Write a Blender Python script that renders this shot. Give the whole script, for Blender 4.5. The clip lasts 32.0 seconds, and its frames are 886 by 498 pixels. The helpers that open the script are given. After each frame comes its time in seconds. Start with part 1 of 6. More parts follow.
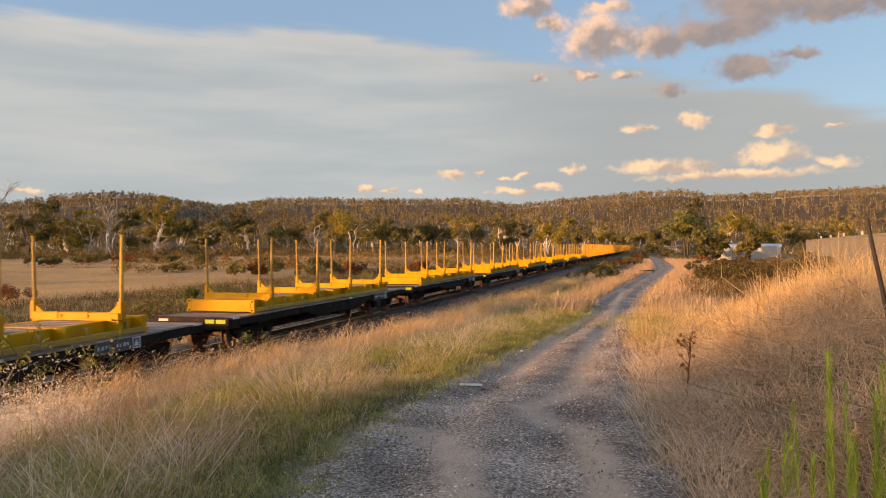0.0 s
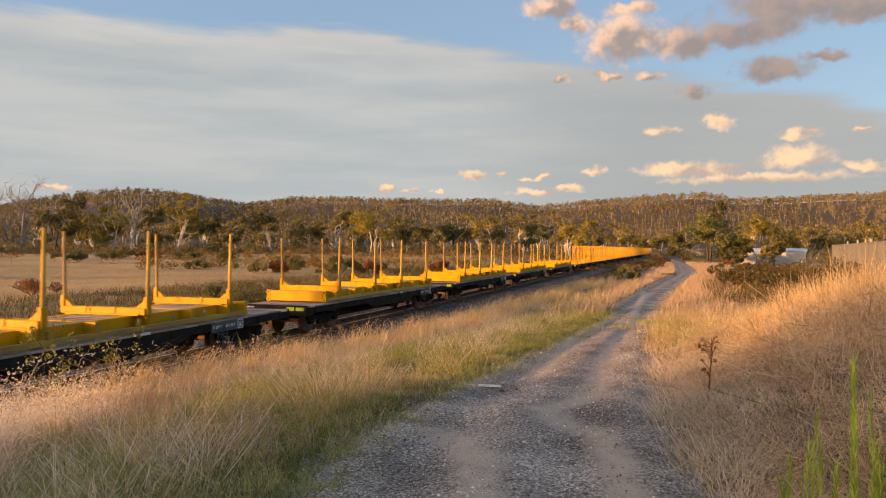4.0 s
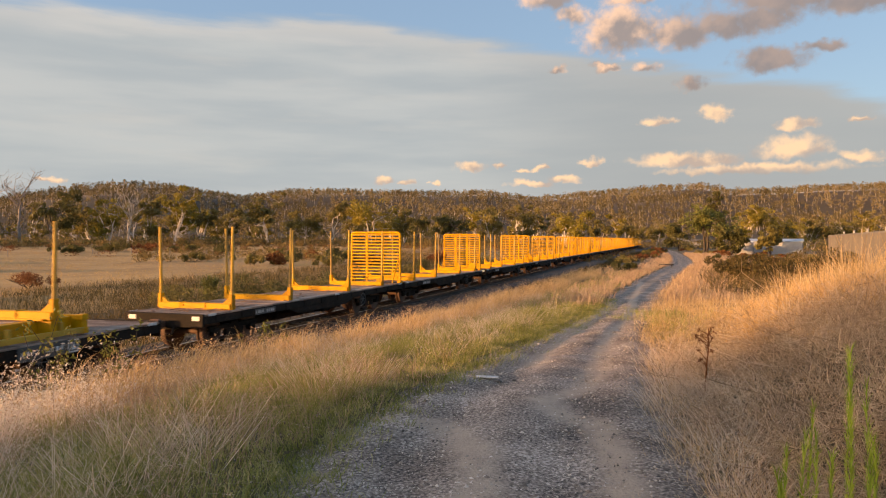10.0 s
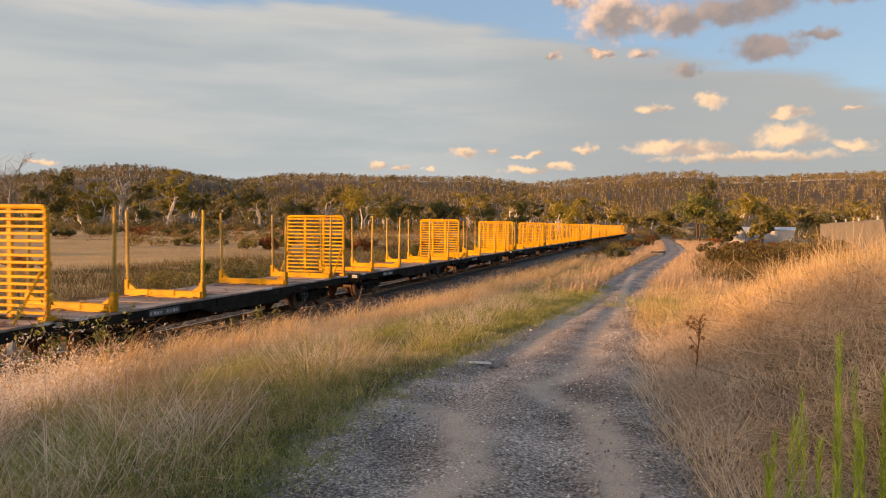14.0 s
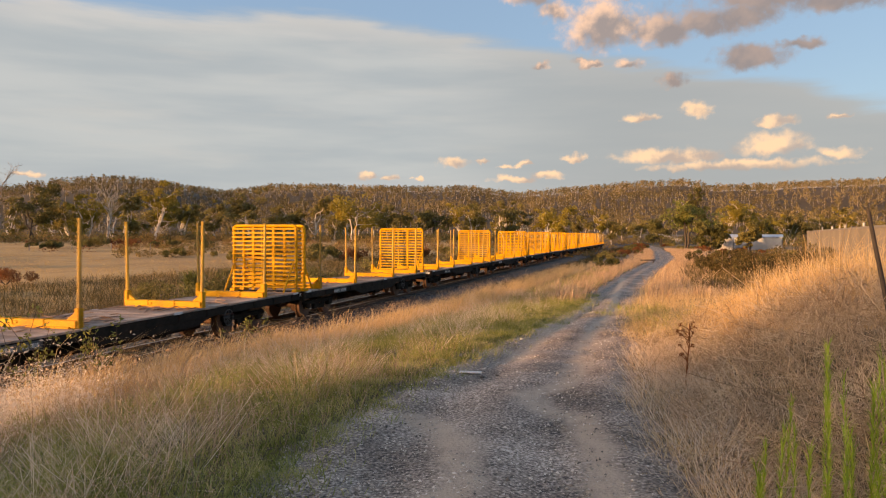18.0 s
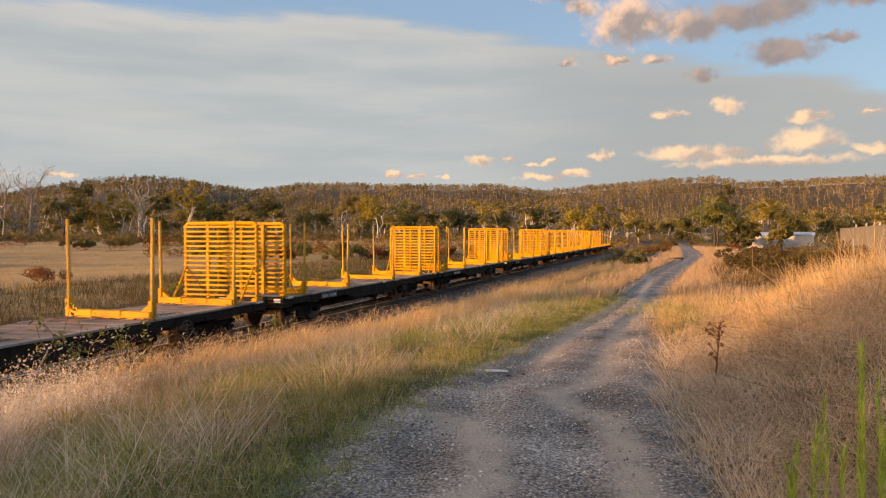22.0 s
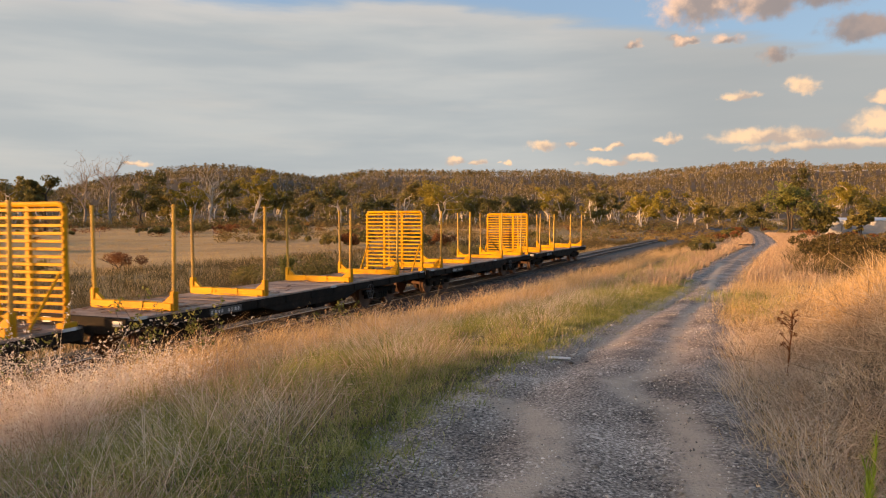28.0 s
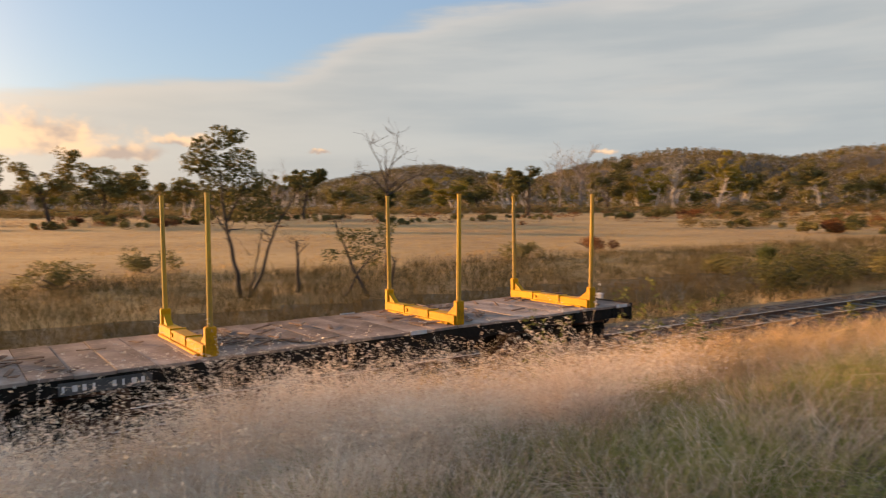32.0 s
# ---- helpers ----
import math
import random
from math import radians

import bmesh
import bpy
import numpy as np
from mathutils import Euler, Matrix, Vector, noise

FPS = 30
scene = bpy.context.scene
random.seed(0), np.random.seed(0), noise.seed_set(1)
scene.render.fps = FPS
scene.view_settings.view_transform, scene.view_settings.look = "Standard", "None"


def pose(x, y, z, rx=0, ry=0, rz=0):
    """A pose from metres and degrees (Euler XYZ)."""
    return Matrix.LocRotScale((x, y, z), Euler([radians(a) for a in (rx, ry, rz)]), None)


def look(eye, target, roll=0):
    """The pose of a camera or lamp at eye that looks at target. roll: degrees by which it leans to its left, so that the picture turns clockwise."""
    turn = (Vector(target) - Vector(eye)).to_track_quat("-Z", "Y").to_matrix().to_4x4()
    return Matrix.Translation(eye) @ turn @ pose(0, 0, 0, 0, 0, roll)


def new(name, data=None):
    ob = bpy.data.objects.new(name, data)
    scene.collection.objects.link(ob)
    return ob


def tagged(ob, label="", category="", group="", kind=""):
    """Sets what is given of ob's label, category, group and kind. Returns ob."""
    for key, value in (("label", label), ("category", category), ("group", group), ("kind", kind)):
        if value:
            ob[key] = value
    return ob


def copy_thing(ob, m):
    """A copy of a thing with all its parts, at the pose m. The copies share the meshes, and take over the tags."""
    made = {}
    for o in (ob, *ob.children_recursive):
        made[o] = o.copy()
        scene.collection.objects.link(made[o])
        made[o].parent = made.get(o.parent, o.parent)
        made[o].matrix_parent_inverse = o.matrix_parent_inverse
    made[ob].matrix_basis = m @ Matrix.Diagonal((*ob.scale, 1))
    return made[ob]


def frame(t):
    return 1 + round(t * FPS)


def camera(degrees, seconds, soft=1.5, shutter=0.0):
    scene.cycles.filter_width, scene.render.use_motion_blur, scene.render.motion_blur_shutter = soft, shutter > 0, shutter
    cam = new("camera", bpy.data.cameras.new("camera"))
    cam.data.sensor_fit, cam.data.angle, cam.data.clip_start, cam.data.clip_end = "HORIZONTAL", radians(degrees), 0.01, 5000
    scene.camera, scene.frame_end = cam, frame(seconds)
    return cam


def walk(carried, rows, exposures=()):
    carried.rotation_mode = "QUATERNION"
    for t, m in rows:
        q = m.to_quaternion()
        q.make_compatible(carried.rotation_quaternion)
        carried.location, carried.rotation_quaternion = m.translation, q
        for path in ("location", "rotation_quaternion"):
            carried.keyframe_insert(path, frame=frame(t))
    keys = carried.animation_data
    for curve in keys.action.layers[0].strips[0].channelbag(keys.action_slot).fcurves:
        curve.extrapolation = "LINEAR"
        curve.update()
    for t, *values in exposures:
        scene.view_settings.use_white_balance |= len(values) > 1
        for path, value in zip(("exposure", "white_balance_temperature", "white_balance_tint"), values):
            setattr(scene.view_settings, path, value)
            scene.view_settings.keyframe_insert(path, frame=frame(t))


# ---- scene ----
cam = camera(63.4, 32.0, 1.1, 0.18)
# seconds, eye x y z, yaw to the right, pitch up, roll, in metres and degrees
PATH = [
    ( 0.0,  0.000, 0.000, 1.600,    1.46,  -0.14,  -0.44),
    ( 0.5,  0.000, 0.000, 1.600,    1.46,  -0.10,  -0.34),
    ( 1.0,  0.000, 0.000, 1.600,    1.41,  -0.01,  -0.21),
    ( 1.5,  0.000, 0.000, 1.600,    1.30,   0.14,  -0.13),
    ( 2.0,  0.000, 0.000, 1.600,    1.05,   0.32,  -0.10),
    ( 2.5,  0.000, 0.000, 1.600,    0.74,   0.44,  -0.01),
    ( 3.0,  0.000, 0.000, 1.600,    0.39,   0.38,   0.12),
    ( 3.5,  0.000, 0.000, 1.600,    0.09,   0.20,   0.22),
    ( 4.0,  0.000, 0.000, 1.600,   -0.16,  -0.11,   0.30),
    ( 4.5,  0.000, 0.000, 1.600,   -0.35,  -0.42,   0.26),
    ( 6.5,  0.000, 0.000, 1.600,   -0.41,  -0.56,   0.14),
    ( 7.0,  0.000, 0.000, 1.600,   -0.24,  -0.42,   0.05),
    ( 7.5,  0.000, 0.000, 1.600,   -0.08,  -0.36,  -0.01),
    ( 8.0,  0.000, 0.000, 1.600,   -0.00,  -0.41,  -0.03),
    ( 8.5,  0.000, 0.000, 1.600,   -0.00,  -0.48,  -0.03),
    ( 9.0,  0.000, 0.000, 1.600,   -0.00,  -0.59,  -0.00),
    ( 9.5,  0.000, 0.000, 1.600,   -0.00,  -0.69,   0.05),
    (10.0,  0.000, 0.000, 1.600,    0.06,  -0.78,   0.08),
    (10.5,  0.000, 0.000, 1.600,    0.21,  -0.84,   0.13),
    (11.0,  0.000, 0.000, 1.600,    0.42,  -0.88,   0.19),
    (11.5,  0.000, 0.000, 1.600,    0.61,  -1.02,   0.33),
    (12.0,  0.000, 0.000, 1.600,    0.73,  -1.13,   0.38),
    (12.5,  0.000, 0.000, 1.600,    0.73,  -1.34,   0.47),
    (13.0,  0.000, 0.000, 1.600,    0.65,  -1.55,   0.46),
    (13.5,  0.000, 0.000, 1.600,    0.60,  -1.90,   0.49),
    (15.5,  0.000, 0.000, 1.600,    0.66,  -1.86,   0.56),
    (16.0,  0.000, 0.000, 1.600,    0.81,  -1.59,   0.56),
    (16.5,  0.000, 0.000, 1.600,    1.01,  -1.43,   0.52),
    (17.0,  0.000, 0.000, 1.600,    1.18,  -1.24,   0.38),
    (17.5,  0.000, 0.000, 1.600,    1.32,  -1.18,   0.27),
    (18.0,  0.000, 0.000, 1.600,    1.40,  -1.13,   0.11),
    (18.5,  0.000, 0.000, 1.600,    1.40,  -1.14,  -0.09),
    (19.0,  0.000, 0.000, 1.600,    1.30,  -1.18,  -0.23),
    (19.5,  0.000, 0.000, 1.600,    1.03,  -1.28,  -0.28),
    (20.0,  0.000, 0.000, 1.600,    0.64,  -1.43,  -0.17),
    (20.5,  0.000, 0.000, 1.600,    0.19,  -1.44,  -0.14),
    (21.0,  0.000, 0.000, 1.600,   -0.19,  -1.41,  -0.10),
    (21.5,  0.000, 0.000, 1.600,   -0.50,  -1.36,  -0.04),
    (22.0,  0.000, 0.000, 1.600,   -0.67,  -1.26,  -0.03),
    (22.5,  0.000, 0.000, 1.600,   -0.68,  -1.20,  -0.08),
    (23.0,  0.000, 0.000, 1.600,   -0.50,  -1.21,  -0.13),
    (23.5,  0.000, 0.000, 1.600,   -0.18,  -1.29,  -0.14),
    (24.0,  0.000, 0.000, 1.600,    0.06,  -1.44,  -0.06),
    (24.5,  0.000, 0.000, 1.600,    0.01,  -1.56,  -0.06),
    (26.5,  0.000, 0.000, 1.600,   -2.69,  -1.51,  -0.22),
    (27.0,  0.000, 0.000, 1.600,   -3.62,  -1.74,  -0.17),
    (27.5,  0.000, 0.000, 1.600,   -4.59,  -2.04,  -0.14),
    (28.0,  0.000, 0.000, 1.600,   -5.63,  -2.35,  -0.14),
    (28.5,  0.000, 0.000, 1.600,   -6.77,  -2.52,  -0.13),
    (29.0, -0.010,  0.000, 1.600,   -8.08,  -2.62,  -0.16),
    (29.5, -0.030, -0.020, 1.600,   -9.50,  -2.83,  -0.11),
    (30.0, -0.100, -0.050, 1.600,  -11.28,  -2.97,   0.01),
    (30.5, -0.220, -0.090, 1.590,  -13.96,  -3.30,   0.10),
    (31.0, -0.390, -0.130, 1.600,  -18.09,  -3.44,   0.08),
    (31.5, -0.520, -0.130, 1.650,  -24.94,  -3.47,  -0.16),
    (32.0, -0.600, -0.120, 1.720,  -41.22,  -3.40,  -0.48),
]


def aim(x, y, z, yaw, pitch, roll):
    return pose(x, y, z) @ pose(0, 0, 0, 0, 0, -yaw) @ pose(0, 0, 0, 90 + pitch) @ pose(0, 0, 0, 0, 0, roll)


walk(cam, [(r[0], aim(*r[1:])) for r in PATH], [(0.0, 0.82, 8000, 15), (32.0, 0.82, 8000, 15)])

# ---- world and sun ----
SUN_AZ, SUN_EL = -110.0, 6.8
world = bpy.data.worlds.new("sky")
scene.world = world
world.use_nodes = True
WN, WL = world.node_tree.nodes, world.node_tree.links
WN.clear()
w_out = WN.new("ShaderNodeOutputWorld")
w_sky = WN.new("ShaderNodeTexSky")
w_sky.sky_type = "NISHITA"
w_sky.sun_disc = False
w_sky.sun_elevation = radians(SUN_EL)
w_sky.sun_rotation = radians(SUN_AZ)
w_sky.air_density, w_sky.dust_density, w_sky.ozone_density = 1.0, 1.0, 2.0
def wmath(op, a, b=None, c=None, clamp=False):
    n = WN.new("ShaderNodeMath")
    n.operation, n.use_clamp = op, clamp
    for i, v in enumerate((a, b, c)):
        if v is None:
            continue
        if isinstance(v, (int, float)):
            n.inputs[i].default_value = v
        else:
            WL.new(v, n.inputs[i])
    return n.outputs[0]


def wnoise(vec, scale, detail=6.0, rough=0.55):
    n = WN.new("ShaderNodeTexNoise")
    n.inputs["Scale"].default_value, n.inputs["Detail"].default_value, n.inputs["Roughness"].default_value = scale, detail, rough
    WL.new(vec, n.inputs["Vector"])
    return n.outputs[0]


def wvec(x, y, z=0.0):
    n = WN.new("ShaderNodeCombineXYZ")
    for i, v in enumerate((x, y, z)):
        if isinstance(v, (int, float)):
            n.inputs[i].default_value = v
        else:
            WL.new(v, n.inputs[i])
    return n.outputs[0]


def wstep(v, a, b):
    n = WN.new("ShaderNodeMapRange")
    n.interpolation_type = "SMOOTHSTEP"
    n.inputs["From Min"].default_value, n.inputs["From Max"].default_value = a, b
    WL.new(v, n.inputs["Value"])
    return n.outputs[0]


def wmix(fac, a, b):
    n = WN.new("ShaderNodeMix")
    n.data_type = "RGBA"
    for key, v in ((0, fac), (6, a), (7, b)):
        if isinstance(v, tuple):
            n.inputs[key].default_value = (*v, 1)
        elif isinstance(v, (int, float)):
            n.inputs[key].default_value = v
        else:
            WL.new(v, n.inputs[key])
    return n.outputs[2]


# azimuth and elevation of the sky, in degrees
w_tc = WN.new("ShaderNodeTexCoord")
w_sep = WN.new("ShaderNodeSeparateXYZ")
WL.new(w_tc.outputs["Generated"], w_sep.inputs[0])
W_AZ = wmath("MULTIPLY", wmath("ARCTAN2", w_sep.outputs[0], w_sep.outputs[1]), 57.2958)
W_EL = wmath("MULTIPLY", wmath("ARCSINE", w_sep.outputs[2]), 57.2958)
W_P = wvec(W_AZ, W_EL)
W_STREAK = wvec(wmath("MULTIPLY", W_AZ, 0.16), W_EL)
puff = wnoise(W_P, 0.40, 7.0, 0.52)
fine_puff = wnoise(W_P, 1.5, 7.0, 0.6)
# the clouds' outlines wander
C_AZ = wmath("MULTIPLY_ADD", wnoise(wvec(wmath("ADD", W_AZ, 31.0), W_EL), 0.75, 6.0, 0.5), 2.6, wmath("SUBTRACT", W_AZ, 1.3))
C_EL = wmath("MULTIPLY_ADD", wnoise(wvec(W_AZ, wmath("ADD", W_EL, 47.0)), 0.75, 6.0, 0.5), 1.3, wmath("SUBTRACT", W_EL, 0.65))
soft_a = wnoise(W_P, 0.32, 3.5, 0.5)
soft_b = wnoise(wvec(wmath("ADD", W_AZ, -0.9), wmath("ADD", W_EL, 0.9)), 0.32, 3.5, 0.5)
streak = wnoise(W_STREAK, 0.42, 6.0, 0.55)
veil = wnoise(wvec(wmath("MULTIPLY", W_AZ, 0.05), wmath("MULTIPLY", W_EL, 0.35)), 1.0, 4.0, 0.5)
# the grey sheet of cloud and its upper edge, by azimuth from -90 to 50
w_edge = WN.new("ShaderNodeFloatCurve")
EDGE = [(-90, 6.0), (-73, 7.8), (-62, 9.2), (-54, 10.6), (-45, 13.8), (-36, 15.3), (-31, 15.6), (-21, 16.3), (-10, 16.3), (0, 15.7), (8, 14.3), (14, 13.1), (20, 12.3), (26, 11.2), (32, 9.5), (50, 8.5)]
curve = w_edge.mapping.curves[0]
for i, (a, e) in enumerate(EDGE):
    xy = ((a + 90) / 140, e / 25)
    if i in (0, len(EDGE) - 1):
        curve.points[0 if i == 0 else -1].location = xy
    else:
        curve.points.new(*xy)
w_edge.mapping.update()
WL.new(wmath("DIVIDE", wmath("ADD", W_AZ, 90.0), 140.0), w_edge.inputs["Value"])
edge = wmath("MULTIPLY", w_edge.outputs[0], 25.0)
under = wmath("SUBTRACT", edge, W_EL)
ragged = wmath("ADD", under, wmath("MULTIPLY", wmath("SUBTRACT", streak, 0.5), 4.5))
sheet = wstep(ragged, -0.7, 0.9)
rim = wmath("MULTIPLY", wstep(ragged, -0.5, 0.7), wmath("SUBTRACT", 1.0, wstep(ragged, 0.6, 2.0)))
sheet_col = wmix(wstep(veil, 0.35, 0.66), (0.232, 0.285, 0.335), (0.288, 0.335, 0.375))
sheet_col = wmix(wmath("MULTIPLY", wstep(streak, 0.5, 0.72), 0.35), sheet_col, (0.34, 0.36, 0.375))
sheet_col = wmix(wmath("MULTIPLY", rim, 0.28), sheet_col, (0.43, 0.43, 0.44))
sheet_col = wmix(wmath("MULTIPLY", wstep(W_AZ, -4.0, 18.0), 0.75), sheet_col, (0.205, 0.238, 0.268))
# towards the sun the sheet is warmer
sheet_col = wmix(wmath("MULTIPLY", wstep(W_AZ, -30.0, -85.0), 0.45), sheet_col, (0.50, 0.44, 0.36))
# heaped clouds: azimuth, elevation, half width, half height
LOW = [(26.0, 6.3, 3.4, 1.25), (19.0, 5.9, 4.4, 0.85), (30.2, 5.7, 1.8, 0.7), (23.5, 5.1, 7.2, 0.6), (2.1, 5.65, 1.5, 0.62), (-4.5, 4.5, 0.95, 0.5), (-2.75, 4.4, 0.8, 0.4), (-0.6, 4.45, 0.5, 0.25),
       (4.5, 5.85, 0.7, 0.3), (6.4, 5.45, 0.8, 0.3), (7.6, 5.5, 0.7, 0.35), (7.2, 4.4, 1.8, 0.38), (9.7, 4.65, 1.4, 0.42), (11.8, 5.95, 1.0, 0.42), (16.8, 8.8, 1.7, 0.55), (20.7, 9.2, 1.2, 0.8),
       (26.2, 8.1, 1.6, 0.55), (30.1, 8.3, 0.9, 0.3), (-28.7, 4.1, 0.9, 0.3), (-70.5, 4.8, 6.2, 2.2), (-61.0, 5.0, 2.4, 0.7), (-66.0, 4.0, 4.4, 0.9), (-51.0, 4.2, 0.7, 0.3), (-82.0, 4.0, 6.0, 1.8)]
HIGH = [(8.2, 18.3, 2.4, 1.0), (10.3, 16.9, 1.8, 1.2), (14.0, 15.7, 3.9, 2.2), (17.9, 15.0, 3.6, 1.5), (21.2, 15.5, 3.2, 1.3), (23.9, 15.6, 2.6, 1.5), (26.0, 17.0, 6.5, 1.9), (30.5, 16.2, 3.6, 1.3),
        (24.7, 12.7, 3.0, 1.15), (27.7, 13.4, 2.3, 0.55), (14.3, 17.9, 2.6, 0.6), (9.0, 13.1, 1.0, 0.35), (12.6, 13.1, 1.1, 0.4), (15.7, 12.9, 1.1, 0.5), (19.0, 11.6, 1.2, 0.7), (34.0, 16.2, 3.0, 1.4)]


def heap(cells, base):
    """Where the heaped clouds stand; base: how much flatter they are below than above."""
    total, side = None, None
    for a, e, ra, re in cells:
        x = wmath("MULTIPLY_ADD", C_AZ, 1 / ra, -a / ra)
        y = wmath("MULTIPLY_ADD", C_EL, 1 / re, -e / re)
        tilt = wmath("MULTIPLY_ADD", x, -0.55, y)
        y = wmath("MAXIMUM", y, wmath("MULTIPLY", y, -base))
        m = wmath("SUBTRACT", 1.0, wmath("SQRT", wmath("MULTIPLY_ADD", x, x, wmath("MULTIPLY", y, y))))
        one = wmath("MULTIPLY", wmath("MAXIMUM", m, 0.0), tilt)
        side = one if side is None else wmath("ADD", side, one)
        total = m if total is None else wmath("SMOOTH_MAX", total, m, 0.25)
    body = wmath("ADD", total, wmath("MULTIPLY", wmath("SUBTRACT", puff, 0.5), 1.1))
    body = wmath("ADD", body, wmath("MULTIPLY", wmath("SUBTRACT", fine_puff, 0.5), 0.75))
    return wstep(body, -0.14, 0.62), side


low_mask, low_side = heap(LOW, 1.9)
high_mask, high_side = heap(HIGH, 1.25)
shade = wmath("ADD", wmath("SUBTRACT", soft_a, soft_b), wmath("MULTIPLY", wmath("SUBTRACT", fine_puff, 0.5), 0.3))
low_light = wstep(wmath("MULTIPLY_ADD", low_side, 0.5, shade), -0.17, 0.15)
high_light = wstep(wmath("MULTIPLY_ADD", high_side, 0.45, shade), -0.16, 0.2)
low_col = wmix(low_light, (0.30, 0.26, 0.245), (0.61, 0.45, 0.31))
low_col = wmix(wmath("MULTIPLY", wstep(W_EL, 5.4, 4.6), wstep(W_AZ, 15.0, 22.0)), low_col, (0.235, 0.232, 0.24))
high_col = wmix(high_light, (0.20, 0.185, 0.195), (0.56, 0.40, 0.31))
high_col = wmix(wmath("MULTIPLY", wstep(W_AZ, 14.5, 21.5), 0.82), high_col, (0.165, 0.158, 0.175))
w_air = WN.new("ShaderNodeVectorMath")
w_air.operation = "SCALE"
WL.new(w_sky.outputs[0], w_air.inputs[0])
w_air.inputs["Scale"].default_value = 0.13
air = wmix(0.5, w_air.outputs[0], (0.18, 0.32, 0.56))
col = wmix(wmath("MULTIPLY", sheet, 0.93), air, sheet_col)
col = wmix(wmath("MULTIPLY", high_mask, 0.95), col, high_col)
col = wmix(wmath("MULTIPLY", low_mask, 0.9), col, low_col)
# the bright warm haze about the setting sun
g_az = wmath("DIVIDE", wmath("SUBTRACT", W_AZ, SUN_AZ), 17.5)
g_el = wmath("DIVIDE", wmath("SUBTRACT", W_EL, SUN_EL), 15.0)
glow = wmath("EXPONENT", wmath("MULTIPLY", wmath("MULTIPLY_ADD", g_az, g_az, wmath("MULTIPLY", g_el, g_el)), -1.0))
w_glow = WN.new("ShaderNodeMix")
w_glow.data_type, w_glow.blend_type = "RGBA", "ADD"
WL.new(glow, w_glow.inputs[0])
WL.new(col, w_glow.inputs[6])
w_glow.inputs[7].default_value = (7.6, 5.3, 3.25, 1)
col = w_glow.outputs[2]
w_bg = WN.new("ShaderNodeBackground")
w_bg.inputs["Strength"].default_value = 1.0
WL.new(col, w_bg.inputs["Color"])
WL.new(w_bg.outputs[0], w_out.inputs["Surface"])

sun = new("sun", bpy.data.lights.new("sun", "SUN"))
sun.data.energy, sun.data.angle, sun.data.color = 5.0, radians(0.8), (1.0, 0.57, 0.26)
_a, _e = radians(SUN_AZ), radians(SUN_EL)
sun.matrix_world = look((math.sin(_a) * 50, math.cos(_a) * 50, 50 * math.tan(_e)), (0, 0, 0))

# ---- small helpers ----
def clamp01(v):
    return max(0.0, min(1.0, v))


def smooth(a, b, v):
    k = clamp01((v - a) / (b - a))
    return k * k * (3 - 2 * k)


def lerp_table(table, v):
    if v <= table[0][0]:
        return table[0][1]
    for (a, p), (b, q) in zip(table, table[1:]):
        if v <= b:
            return p + (q - p) * (v - a) / (b - a)
    return table[-1][1]


def mesh_ob(name, bm, mat, smooth_faces=False):
    me = bpy.data.meshes.new(name)
    bm.to_mesh(me)
    bm.free()
    me.materials.append(mat)
    if smooth_faces:
        me.polygons.foreach_set("use_smooth", [True] * len(me.polygons))
    return new(name, me)


def part(name, bm, material, parent, label="", smooth_faces=False):
    ob = mesh_ob(name, bm, material, smooth_faces)
    ob.parent = parent
    if label:
        ob["label"] = label
    return ob


def box(bm, x0, x1, y0, y1, z0, z1, bevel=0.0):
    m = Matrix.Translation(((x0 + x1) / 2, (y0 + y1) / 2, (z0 + z1) / 2)) @ Matrix.Diagonal((x1 - x0, y1 - y0, z1 - z0, 1))
    made = bmesh.ops.create_cube(bm, size=1, matrix=m)
    if bevel:
        edges = {e for v in made["verts"] for e in v.link_edges}
        bmesh.ops.bevel(bm, geom=list(edges), offset=bevel, segments=1, affect="EDGES")
    return bm


def rod(bm, a, b, r0, r1=None, sides=6):
    a, b = Vector(a), Vector(b)
    d = b - a
    turn = d.to_track_quat("Z", "Y").to_matrix().to_4x4()
    bmesh.ops.create_cone(bm, cap_ends=True, segments=sides, radius1=r0, radius2=r0 if r1 is None else r1, depth=d.length,
                          matrix=Matrix.Translation((a + b) / 2) @ turn)
    return bm


def fresh():
    return bmesh.new()


# ---- the lie of the land ----
TRACK_SLOPE = 0.326
RAIL_Z = -1.35


def track_x(y):
    k = max(y, -60.0) - 5.3
    return -10.75 + TRACK_SLOPE * k - 0.96 * (1 - math.exp(-k / 8.0)) if y > -2 else track_x(-1.99) + (y + 1.99) * 0.04


def track_dir(y):
    d = (track_x(y + 0.3) - track_x(y - 0.3)) / 0.6
    return math.atan(d)


ROAD = [(-30, -6.0, 2.7), (-12, -2.4, 2.7), (0, -0.08, 3.05), (5, 0.35, 2.9), (7, 0.79, 2.68), (10, 1.73, 2.46), (15, 3.34, 2.0), (20, 5.0, 1.9),
        (30, 8.1, 2.17), (49, 14.7, 2.7), (89, 29.9, 2.9), (120, 39.8, 3.0), (170, 54.6, 3.0), (230, 70.0, 3.4), (300, 78.0, 3.4)]
ROAD_X = [(r[0], r[1]) for r in ROAD]
ROAD_W = [(r[0], r[2]) for r in ROAD]
ROAD_Z = [(-30, 0.1), (0, 0.0), (7, 0.0), (10, -0.1), (15, -0.3), (25, -0.72), (45, -1.12), (80, -1.38), (120, -1.45), (300, -1.5)]
